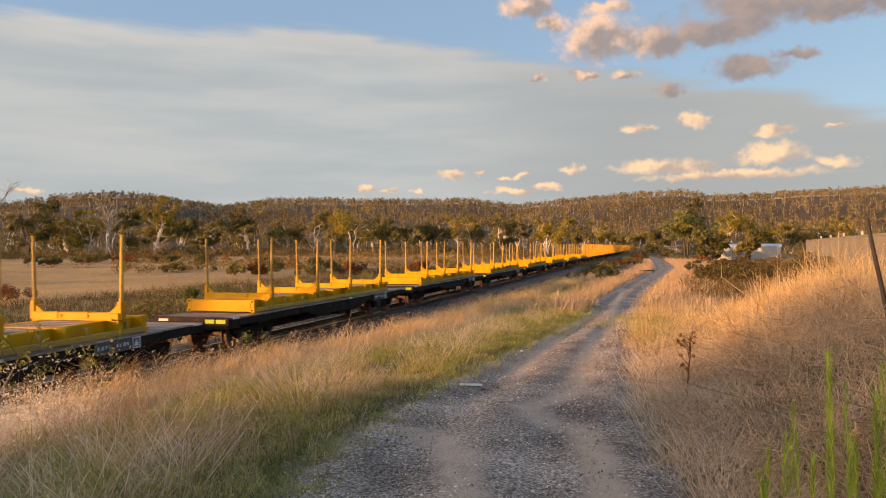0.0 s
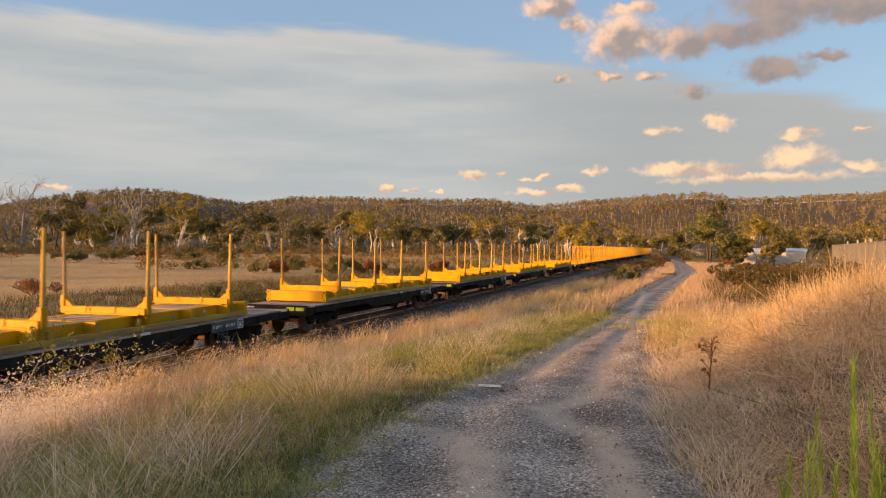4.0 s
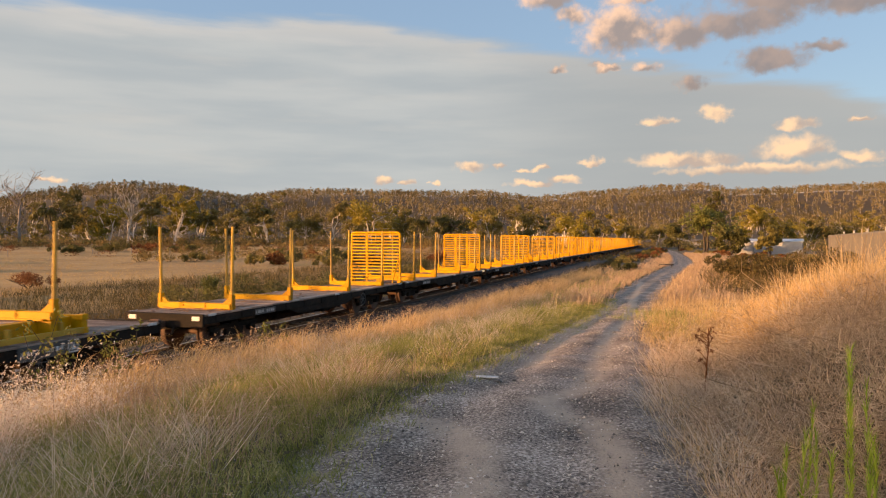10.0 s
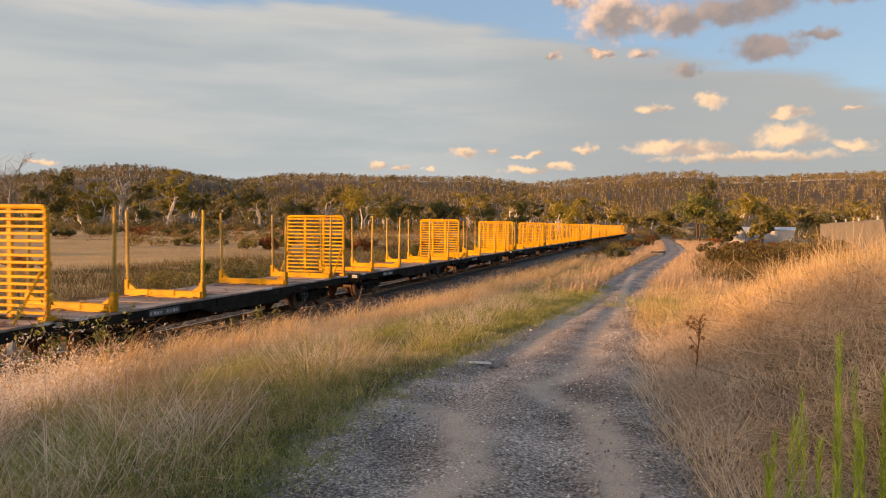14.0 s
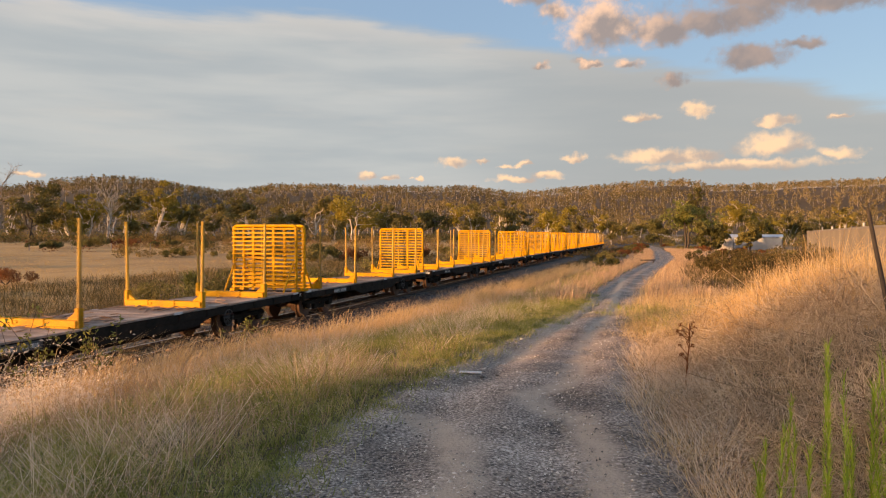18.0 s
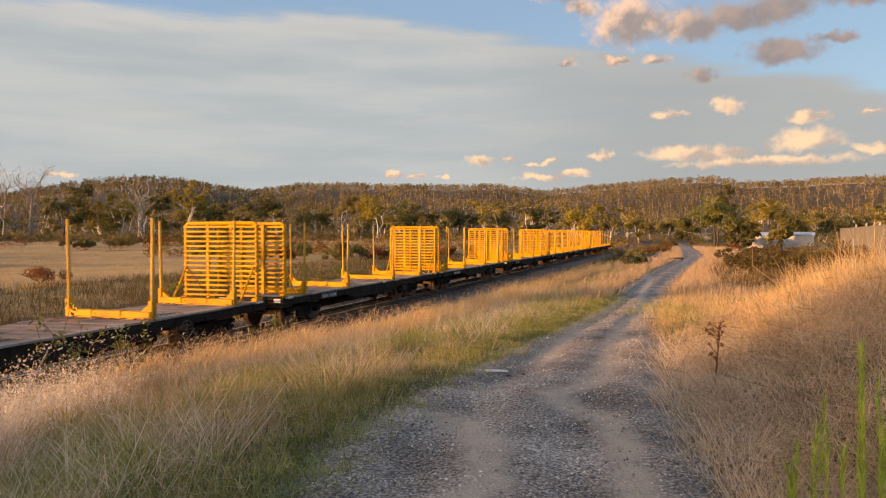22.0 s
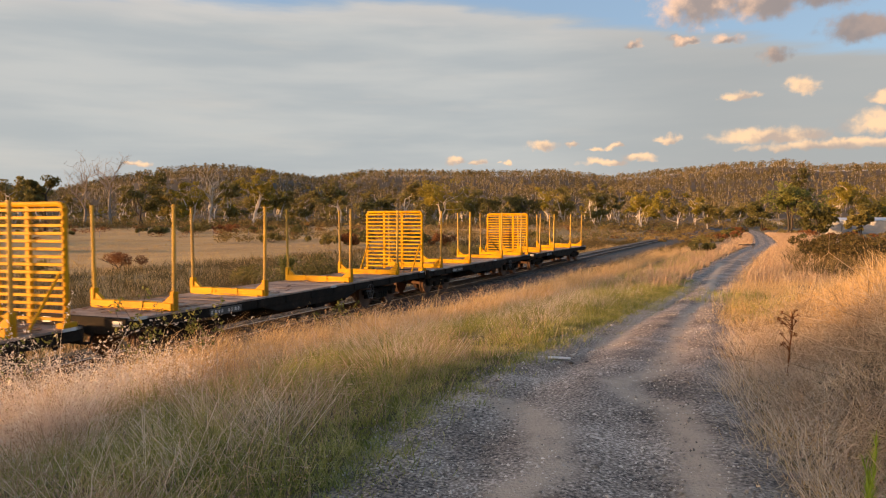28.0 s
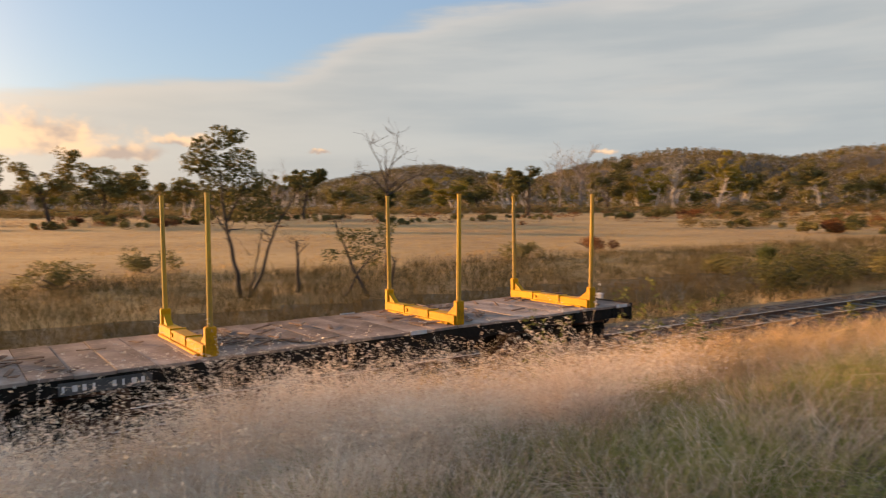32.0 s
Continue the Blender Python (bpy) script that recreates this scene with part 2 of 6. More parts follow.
RIDGE = [(-180, 1.0), (-130, 0.9), (-85, 1.2), (-70, 1.5), (-56, 1.6), (-51, 1.9), (-47, 2.8), (-43, 3.4), (-41, 3.4), (-37, 2.6), (-34, 2.3), (-31, 3.1),
         (-28, 3.7), (-24.5, 4.25), (-21, 4.25), (-18, 3.75), (-15.5, 3.45), (-12, 3.95), (-8, 3.95), (-4, 3.85), (0, 3.9), (3.5, 4.0), (7, 3.5), (10, 3.7),
         (14.5, 4.0), (19.7, 4.15), (22, 3.7), (25, 3.75), (28, 3.9), (32, 3.95), (45, 4.0), (80, 2.5), (130, 1.2), (180, 1.0)]


def road_mid(y):
    return lerp_table(ROAD_X, y)


def near_limit(y):
    """How far the bare ballast shoulder reaches on the road's side of the rails."""
    return 2.6 + 1.5 * smooth(11, 22, y)


def ground_z(x, y):
    """The height of the ground at a place of the plan."""
    r = math.hypot(x, y)
    az = math.degrees(math.atan2(x, y))
    yy = max(-40.0, min(300.0, y))
    tx = track_x(yy)
    u = (x - tx) * math.cos(track_dir(yy))
    rx, hw, rz = road_mid(yy), lerp_table(ROAD_W, yy) / 2, lerp_table(ROAD_Z, yy)
    form = RAIL_Z - 0.30
    n = noise.noise(Vector((x * 0.35, y * 0.35, 3.1))) * 0.07 + noise.noise(Vector((x * 1.3, y * 1.3, 7.7))) * 0.025
    if u < -2.6:
        z = form - 0.25 * smooth(2.6, 4.5, -u) + n
        z += 0.15 * smooth(10, 30, -u) + 1.7 * smooth(45, 230, r) * smooth(8, 40, -u)
    elif u <= near_limit(yy):
        z = form
    elif x < rx - hw:
        edge = tx + near_limit(yy)
        span = max(0.5, (rx - hw) - edge)
        f = (x - edge) / span
        z = form + (rz - form) * (0.45 * smooth(0, 0.22, f) + 0.55 * smooth(0.05, 1.0, f)) + n * smooth(0, 0.1, f) * smooth(0, 0.12, 1 - f)
    elif x <= rx + hw:
        q = (x - rx) / hw
        z = rz - 0.03 + 0.015 * math.cos(q * 9) + n * 0.25
    else:
        d = x - rx - hw
        z = rz + n * smooth(0, 1, d) + (0.36 * smooth(0.2, 2.6, d) + 0.25 * smooth(2.6, 6, d)) * smooth(24, 9, y) + 0.1 * smooth(0.3, 2, d)
    if r > 260:
        k = smooth(380, 1300, r)
        lump = noise.noise(Vector((x * 0.004, y * 0.004, 1.0))) * 22 + noise.noise(Vector((x * 0.012, y * 0.012, 5.0))) * 5
        top = math.tan(radians(lerp_table(RIDGE, az))) * 1300 - 13
        z = z * (1 - k) + k * top + lump * k * (1 - k) * 2.0
        z -= smooth(1350, 2600, r) * (top - 5)
    return z


# ---- materials ----
def material(name, colours, scale=4.0, rough=0.7, metal=0.0, bump=0.0, fine=60.0, spread=0.5, island=0.0, each=0.0, thin=0.0, coords="Object", detail=6.0, gloss=0.5):
    """A surface whose colour wanders between the given ones at two scales. island, each: how much pieces or objects differ. thin: light let through."""
    mat = bpy.data.materials.new(name)
    mat.use_nodes = True
    N, L = mat.node_tree.nodes, mat.node_tree.links
    bsdf = N["Principled BSDF"]
    tc = N.new("ShaderNodeTexCoord")
    big, small = N.new("ShaderNodeTexNoise"), N.new("ShaderNodeTexNoise")
    for node, s in ((big, scale), (small, fine)):
        node.inputs["Scale"].default_value = s
        node.inputs["Detail"].default_value = detail
        L.new(tc.outputs[coords], node.inputs["Vector"])
    mix = N.new("ShaderNodeMath")
    mix.operation = "MULTIPLY_ADD"
    L.new(small.outputs[0], mix.inputs[0])
    mix.inputs[1].default_value = spread
    half = N.new("ShaderNodeMath")
    half.operation = "MULTIPLY_ADD"
    L.new(big.outputs[0], half.inputs[0])
    half.inputs[1].default_value = 1.6
    half.inputs[2].default_value = -0.3 - spread / 2
    L.new(half.outputs[0], mix.inputs[2])
    last = mix.outputs[0]
    for amount, node, out in ((island, "ShaderNodeNewGeometry", "Random Per Island"), (each, "ShaderNodeObjectInfo", "Random")):
        if amount:
            src = N.new(node)
            add = N.new("ShaderNodeMath")
            add.operation = "MULTIPLY_ADD"
            L.new(src.outputs[out], add.inputs[0])
            add.inputs[1].default_value = amount
            sub = N.new("ShaderNodeMath")
            sub.operation = "SUBTRACT"
            L.new(last, sub.inputs[0])
            sub.inputs[1].default_value = amount / 2
            L.new(sub.outputs[0], add.inputs[2])
            last = add.outputs[0]
    ramp = N.new("ShaderNodeValToRGB")
    els = ramp.color_ramp.elements
    while len(els) < len(colours):
        els.new(0.5)
    for i, c in enumerate(colours):
        els[i].position = i / (len(colours) - 1)
        els[i].color = (*c, 1)
    L.new(last, ramp.inputs[0])
    L.new(ramp.outputs[0], bsdf.inputs["Base Color"])
    bsdf.inputs["Roughness"].default_value = rough
    bsdf.inputs["Specular IOR Level"].default_value = gloss
    bsdf.inputs["Metallic"].default_value = metal
    if bump:
        b = N.new("ShaderNodeBump")
        b.inputs["Strength"].default_value = bump
        b.inputs["Distance"].default_value = 0.02
        L.new(small.outputs[0], b.inputs["Height"])
        L.new(b.outputs[0], bsdf.inputs["Normal"])
    if thin:
        tr = N.new("ShaderNodeBsdfTranslucent")
        L.new(ramp.outputs[0], tr.inputs["Color"])
        ms = N.new("ShaderNodeMixShader")
        ms.inputs[0].default_value = thin
        L.new(bsdf.outputs[0], ms.inputs[1])
        L.new(tr.outputs[0], ms.inputs[2])
        L.new(ms.outputs[0], N["Material Output"].inputs["Surface"])
        bsdf.inputs["Specular IOR Level"].default_value = 0.15
    return mat


YELLOW = material("yellow_paint", [(0.24, 0.11, 0.01), (0.54, 0.255, 0.003), (0.63, 0.315, 0.003), (0.69, 0.36, 0.005)], 1.3, 0.6, bump=0.06, fine=25, each=0.15, gloss=0.25)
YELLOW_OLD = material("worn_yellow_steel", [(0.20, 0.12, 0.04), (0.37, 0.22, 0.04), (0.50, 0.29, 0.03), (0.60, 0.35, 0.03)], 1.0, 0.6, bump=0.1, fine=18, each=0.5)
STEEL_BLACK = material("grimy_black_steel", [(0.006, 0.0045, 0.0035), (0.013, 0.0095, 0.007), (0.026, 0.018, 0.0125), (0.085, 0.05, 0.03)], 1.6, 0.85, bump=0.25, fine=16, spread=0.8, gloss=0.2)
DECK = material("weathered_deck", [(0.085, 0.058, 0.044), (0.21, 0.148, 0.115), (0.33, 0.245, 0.195), (0.48, 0.375, 0.31)], 1.4, 0.9, bump=0.4, fine=14, each=0.45, gloss=0.25)
RUST = material("rusty_steel", [(0.05, 0.025, 0.015), (0.10, 0.05, 0.03), (0.16, 0.09, 0.055)], 3.0, 0.75, bump=0.2, fine=30)
RAIL_TOP = material("polished_rail_steel", [(0.30, 0.28, 0.26), (0.45, 0.43, 0.41)], 3.0, 0.28, metal=1.0, fine=20)
PLAQUE = material("grey_plate", [(0.05, 0.048, 0.045), (0.11, 0.105, 0.10)], 3.0, 0.6, fine=30)
LIME = material("lime_reflector", [(0.26, 0.36, 0.015), (0.38, 0.50, 0.02)], 8.0, 0.35, fine=60)
WHITE = material("dirty_white_paint", [(0.45, 0.44, 0.42), (0.62, 0.61, 0.59), (0.72, 0.71, 0.69)], 5.0, 0.55, fine=40)
BARK_BITS = material("bark_debris", [(0.10, 0.05, 0.03), (0.22, 0.12, 0.07), (0.36, 0.24, 0.15)], 6.0, 0.9, island=0.8)
BALLAST = material("ballast_stone", [(0.015, 0.013, 0.0115), (0.034, 0.03, 0.027), (0.062, 0.055, 0.05), (0.11, 0.098, 0.09)], 2.0, 0.9, bump=0.6, fine=18, each=0.5, island=0.6)
SLEEPER = material("weathered_sleeper", [(0.05, 0.04, 0.033), (0.11, 0.09, 0.075), (0.17, 0.145, 0.125)], 3.0, 0.9, bump=0.4, fine=22, each=0.5)
EARTH = material("dry_earth_and_thatch", [(0.10, 0.075, 0.04), (0.19, 0.145, 0.075), (0.27, 0.20, 0.10), (0.12, 0.12, 0.04)], 0.6, 0.95, bump=0.5, fine=9)
ROADM = material("grey_gravel_road", [(0.06, 0.045, 0.036), (0.19, 0.147, 0.118), (0.33, 0.262, 0.213), (0.62, 0.52, 0.44)], 1.1, 0.95, bump=1.0, fine=42, spread=3.0)


def add_sand(mat):
    """Pale sand washed along the wheel ruts, where the mesh carries the attribute."""
    N, L = mat.node_tree.nodes, mat.node_tree.links
    bsdf = N["Principled BSDF"]
    old = bsdf.inputs["Base Color"].links[0].from_socket
    at = N.new("ShaderNodeAttribute")
    at.attribute_name = "sand"
    nz = N.new("ShaderNodeTexNoise")
    nz.inputs["Scale"].default_value, nz.inputs["Detail"].default_value = 7.0, 8.0
    tc = N.new("ShaderNodeTexCoord")
    L.new(tc.outputs["Object"], nz.inputs["Vector"])
    mr = N.new("ShaderNodeMath")
    mr.operation = "MULTIPLY_ADD"
    L.new(nz.outputs[0], mr.inputs[0])
    mr.inputs[1].default_value = 1.3
    mr.inputs[2].default_value = -0.65
    ad = N.new("ShaderNodeMath")
    ad.use_clamp = True
    L.new(at.outputs["Fac"], ad.inputs[0])
    L.new(mr.outputs[0], ad.inputs[1])
    mx = N.new("ShaderNodeMix")
    mx.data_type = "RGBA"
    L.new(ad.outputs[0], mx.inputs[0])
    L.new(old, mx.inputs[6])
    mx.inputs[7].default_value = (0.46, 0.36, 0.275, 1)
    L.new(mx.outputs[2], bsdf.inputs["Base Color"])


add_sand(ROADM)

STRAW = material("dry_straw_grass", [(0.40, 0.25, 0.10), (0.64, 0.43, 0.20), (0.78, 0.56, 0.30), (0.87, 0.70, 0.44)], 2.2, 0.8, fine=6, island=0.7, thin=0.5)
GREEN_GRASS = material("green_summer_grass", [(0.11, 0.13, 0.026), (0.24, 0.25, 0.055), (0.39, 0.365, 0.12), (0.64, 0.53, 0.27)], 2.4, 0.75, fine=6, island=0.7, thin=0.3)
SEED = material("brown_seed_heads", [(0.30, 0.19, 0.12), (0.48, 0.33, 0.21), (0.64, 0.48, 0.33)], 2.0, 0.85, fine=8, island=0.6, thin=0.2)
RUSH = material("olive_rushes", [(0.042, 0.036, 0.014), (0.085, 0.068, 0.025), (0.14, 0.10, 0.042), (0.24, 0.16, 0.075)], 0.12, 0.85, fine=3, island=0.5, thin=0.25)
TWIG = material("dry_tangled_stems", [(0.22, 0.16, 0.105), (0.44, 0.335, 0.235), (0.62, 0.49, 0.355), (0.82, 0.69, 0.53)], 1.5, 0.85, fine=9, island=0.8, thin=0.4)
FENNEL = material("fresh_green_shoots", [(0.16, 0.24, 0.025), (0.27, 0.37, 0.05), (0.38, 0.47, 0.09)], 2.0, 0.7, fine=9, island=0.6, thin=0.35)
LEAF_GUM = material("olive_gum_leaves", [(0.10, 0.085, 0.027), (0.17, 0.145, 0.047), (0.245, 0.20, 0.065), (0.32, 0.245, 0.09)], 0.25, 0.6, fine=2, island=0.6, thin=0.25)
LEAF_GOLD = material("yellow_green_gum_leaves", [(0.13, 0.115, 0.022), (0.22, 0.18, 0.03), (0.30, 0.235, 0.042), (0.38, 0.29, 0.06)], 0.25, 0.6, fine=2, island=0.6, thin=0.3)
LEAF_DARK = material("dark_green_leaves", [(0.065, 0.066, 0.024), (0.12, 0.112, 0.038), (0.185, 0.16, 0.058)], 0.3, 0.6, fine=2, island=0.6, thin=0.3)
LEAF_GREEN = material("fresh_green_leaves", [(0.10, 0.115, 0.03), (0.18, 0.185, 0.05), (0.27, 0.25, 0.075)], 0.25, 0.6, fine=2, island=0.6, thin=0.3)
FOREST_LEAF = material("hill_forest_foliage", [(0.05, 0.046, 0.020), (0.115, 0.094, 0.040), (0.20, 0.152, 0.070), (0.33, 0.25, 0.13)], 0.014, 0.7, fine=0.1, spread=0.9, island=0.9, thin=0.15)
BARK_PALE = material("pale_gum_bark", [(0.34, 0.28, 0.22), (0.58, 0.51, 0.43), (0.74, 0.68, 0.59)], 0.8, 0.8, fine=5, bump=0.2, each=0.2)
BARK_DARK = material("dark_rough_bark", [(0.03, 0.022, 0.017), (0.06, 0.045, 0.034), (0.10, 0.075, 0.055)], 1.5, 0.9, fine=10, bump=0.4)
BARK_GREY = material("grey_dead_wood", [(0.15, 0.12, 0.10), (0.26, 0.22, 0.19), (0.36, 0.31, 0.27)], 1.0, 0.85, fine=8, bump=0.3)
FOREST_FLOOR = material("forest_floor", [(0.035, 0.024, 0.012), (0.06, 0.042, 0.02), (0.10, 0.068, 0.032)], 0.01, 0.95, fine=0.12, spread=0.7)
PADDOCK = material("dry_golden_paddock", [(0.17, 0.095, 0.034), (0.33, 0.195, 0.072), (0.44, 0.275, 0.105), (0.52, 0.34, 0.14)], 0.06, 0.95, fine=0.9, spread=0.8, bump=0.5)
VERGE_SOIL = material("thatch_and_soil", [(0.06, 0.045, 0.022), (0.12, 0.09, 0.045), (0.24, 0.18, 0.10)], 0.8, 0.95, fine=12, bump=0.5)
SCRUB = material("warm_brown_scrub", [(0.10, 0.07, 0.028), (0.18, 0.125, 0.047), (0.26, 0.18, 0.068), (0.35, 0.24, 0.10)], 0.05, 0.75, fine=0.6, spread=0.8, island=0.5, thin=0.3)
RUST_LEAF = material("rust_brown_bracken", [(0.12, 0.05, 0.025), (0.20, 0.085, 0.035), (0.28, 0.13, 0.05)], 0.5, 0.8, fine=3, island=0.6, thin=0.2)
PALE_GRASS = material("bleached_feathery_grass", [(0.48, 0.34, 0.23), (0.70, 0.54, 0.40), (0.82, 0.68, 0.53), (0.90, 0.80, 0.66)], 2.0, 0.85, fine=6, island=0.7, thin=0.5)
PLUME = material("pale_grass_plumes", [(0.58, 0.44, 0.33), (0.76, 0.62, 0.49), (0.88, 0.77, 0.64), (0.94, 0.87, 0.77)], 2.0, 0.85, fine=6, island=0.7, thin=0.5)
STONE = material("grey_road_stones", [(0.10, 0.08, 0.066), (0.26, 0.21, 0.175), (0.44, 0.37, 0.31), (0.74, 0.66, 0.57)], 3.0, 0.9, fine=20, island=0.9)
SHED_WHITE = material("white_sheet_metal", [(0.30, 0.29, 0.28), (0.38, 0.37, 0.36), (0.44, 0.43, 0.42)], 0.6, 0.5, fine=6)
SHED_BLUE = material("pale_blue_sheet_metal", [(0.36, 0.42, 0.50), (0.46, 0.52, 0.60)], 0.6, 0.5, fine=6)
TAN_WALL = material("tan_concrete_wall", [(0.11, 0.092, 0.074), (0.155, 0.132, 0.106), (0.20, 0.172, 0.14)], 0.25, 0.9, fine=3, bump=0.2)
ROOF_GREY = material("grey_roofing", [(0.10, 0.09, 0.085), (0.18, 0.17, 0.16)], 0.6, 0.7, fine=5)
GLASS_DARK = material("dark_window_glass", [(0.02, 0.022, 0.026), (0.04, 0.043, 0.05)], 1.0, 0.12, fine=5)
GOLD_GRASS = material("golden_pasture_grass", [(0.30, 0.175, 0.06), (0.50, 0.31, 0.115), (0.62, 0.41, 0.17), (0.70, 0.49, 0.23)], 0.08, 0.8, fine=1.5, island=0.6, thin=0.35)


# ---- ground, one sheet to the horizon ----
def build_ground():
    rings = [0.0]
    r = 0.7
    while r < 2600:
        rings.append(r)
        r += 0.22 + r * (0.032 if r < 60 else 0.028)
    # finer where the camera looks
    angles = []
    a = -180.0
    while a < 180.0 - 1e-6:
        angles.append(a)
        a += 1.0 if -80 <= a < 42 else 4.0
    me = bpy.data.meshes.new("ground")
    verts = [(0, 0, ground_z(0, 0))]
    for r in rings[1:]:
        for a in angles:
            x, y = r * math.sin(radians(a)), r * math.cos(radians(a))
            verts.append((x, y, ground_z(x, y)))
    n = len(angles)
    faces = [(0, 1 + (i + 1) % n, 1 + i) for i in range(n)]
    for k in range(len(rings) - 2):
        b = 1 + k * n
        faces += [(b + i, b + (i + 1) % n, b + n + (i + 1) % n, b + n + i) for i in range(n)]
    me.from_pydata(verts, [], faces)
    for m in (VERGE_SOIL, PADDOCK, FOREST_FLOOR):
        me.materials.append(m)
    me.polygons.foreach_set("use_smooth", [True] * len(me.polygons))
    which = []
    for pl in me.polygons:
        c = pl.center
        r = math.hypot(c.x, c.y)
        which.append(2 if r > 235 else (1 if c.x < track_x(min(300, max(-40, c.y))) - 14 else 0))
    me.polygons.foreach_set("material_index", which)
    ob = new("ground", me)
    return tagged(ob, "dry grassy ground rising to wooded hills", "ground", kind="structure")


build_ground()


def strip_mesh(name, stations, offsets, mat):
    """A ribbon along stations y, with rows of (sideways, z) by offsets(y)."""
    verts, faces = [], []
    for y in stations:
        verts += offsets(y)
    w = len(verts) // len(stations)
    for j in range(len(stations) - 1):
        for i in range(w - 1):
            a = j * w + i
            faces.append((a, a + 1, a + w + 1, a + w))
    me = bpy.data.meshes.new(name)
    me.from_pydata(verts, [], faces)
    me.materials.append(mat)
    me.polygons.foreach_set("use_smooth", [True] * len(me.polygons))
    return new(name, me)


def road_row(y):
    hw, rx = lerp_table(ROAD_W, y) / 2 + 0.1, road_mid(y)
    row = []
    for i in range(29):
        q = -1 + 2 * i / 28
        wob = (0.16 * noise.noise(Vector((y * 0.5, q * 3, 2.0))) + 0.14 * noise.noise(Vector((y * 2.3, q * 3, 6.0)))) * smooth(0.8, 1.0, abs(q))
        x = rx + q * hw + wob
        rut = -0.018 * math.exp(-((q + 0.45) / 0.16) ** 2) - 0.018 * math.exp(-((q - 0.5) / 0.16) ** 2)
        row.append((x, y, ground_z(x, y) + 0.06 * (1 - abs(q) ** 8) - 0.02 * abs(q) ** 8 + rut + 0.012 * noise.noise(Vector((x * 2.2, y * 2.2, 0)))))
    return row


road_y = [-30 + 1.0 * i for i in range(30)] + [0.1 * i for i in range(1, 160)] + [16 + 0.4 * i for i in range(60)] + [40 + 1.5 * i for i in range(130)]
# where water has left sand: two wandering ruts
RUTS = [[(-1.0, 2.6), (0.25, 4.47), (0.25, 4.8), (0.22, 5.46), (0.07, 5.94), (-0.12, 6.17)],
        [(0.95, 2.5), (1.15, 4.47), (1.29, 5.46), (1.33, 6.1), (1.09, 6.4), (0.99, 6.96), (1.56, 7.75), (2.0, 9.15), (3.3, 14.0), (4.4, 17.0), (6.9, 26.0), (12.5, 45.0)],
        [(1.2, 9.5), (2.5, 14.0), (5.6, 24.0)]]


def sand_at(x, y):
    best = 9.0
    for line in RUTS:
        for (ax, ay), (bx, by) in zip(line, line[1:]):
            k = clamp01(((x - ax) * (bx - ax) + (y - ay) * (by - ay)) / ((bx - ax) ** 2 + (by - ay) ** 2))
            best = min(best, math.hypot(ax + k * (bx - ax) - x, ay + k * (by - ay) - y))
    wide = 0.10 + 0.06 * noise.noise(Vector((x * 2, y * 2, 4)))
    return 0.95 * smooth(wide + 0.14, wide - 0.04, best)


road = strip_mesh("road", road_y, road_row, ROADM)
sand = road.data.attributes.new("sand", "FLOAT", "POINT")
sand.data.foreach_set("value", [sand_at(v.co.x, v.co.y) if v.co.y < 50 else 0.0 for v in road.data.vertices])
tagged(road, "grey gravel track with pale wheel ruts", "road", kind="structure")

# ---- railway line ----
TRACK_Y = [-45 + 1.5 * i for i in range(40)] + [15 + 3.0 * i for i in range(165)]


def across(y, u, z):
    th = track_dir(y)
    return (track_x(y) + u * math.cos(th), y - u * math.sin(th), z)


def bed_row(y):
    return [across(y, u, z) for u, z in ((-2.9, RAIL_Z - 0.36), (-1.9, RAIL_Z - 0.16), (-1.2, RAIL_Z - 0.12), (0, RAIL_Z - 0.14), (1.2, RAIL_Z - 0.12), (1.9, RAIL_Z - 0.16), (near_limit(y) - 0.5, RAIL_Z - 0.27), (near_limit(y) + 0.3, RAIL_Z - 0.42))]


tagged(strip_mesh("ballast_bed", TRACK_Y, bed_row, BALLAST), "dark grey stone ballast bed of the railway", "ballast", kind="structure")
railway = tagged(new("railway_track"), "narrow gauge steel rails on weathered sleepers in ballast", "railway", kind="structure")
for side in (-1, 1):
    prof = [(-0.06, -0.14), (-0.06, -0.128), (-0.012, -0.11), (-0.012, -0.035), (-0.034, -0.026), (-0.034, -0.002), (-0.028, 0.0)]
    prof = prof + [(-p, q) for p, q in reversed(prof)]
    ob = strip_mesh("rail", TRACK_Y, lambda y: [across(y, side * 0.55 + p, RAIL_Z + q) for p, q in prof], RUST)
    ob.data.polygons.foreach_set("use_smooth", [False] * len(ob.data.polygons))
    ob.parent = railway
    top = strip_mesh("rail_head", TRACK_Y, lambda y: [across(y, side * 0.55 + p, RAIL_Z + 0.004) for p in (-0.027, 0.0, 0.027)], RAIL_TOP)
    top.parent = ob
    top["label"] = "polished running surface"
bm = fresh()
box(bm, -1.02, 1.02, -0.115, 0.115, -0.1, 0.0, 0.012)
sleeper_me = bpy.data.meshes.new("sleeper")
bm.to_mesh(sleeper_me)
bm.free()
sleeper_me.materials.append(SLEEPER)
yy = -6.0
for i in range(150):
    ob = new("sleeper", sleeper_me)
    ob.parent = railway
    ob.matrix_basis = pose(track_x(yy), yy, RAIL_Z - 0.085 + random.uniform(-0.01, 0.008), 0, 0, -math.degrees(track_dir(yy)) + random.uniform(-1, 1))
    yy += 0.66


# ---- the train ----
PITCH, DECK_LEN = 14.56, 13.4
DECK_Z = 1.02
WIDE = 1.22
# speed at 27 s and how it changes
SPEED, SLOWING, EASE = 11.01, -0.1313, -0.00969
TAIL_Y_27 = 64.45
RACK_PITCH, RACK_LEN = 16.1, 14.84


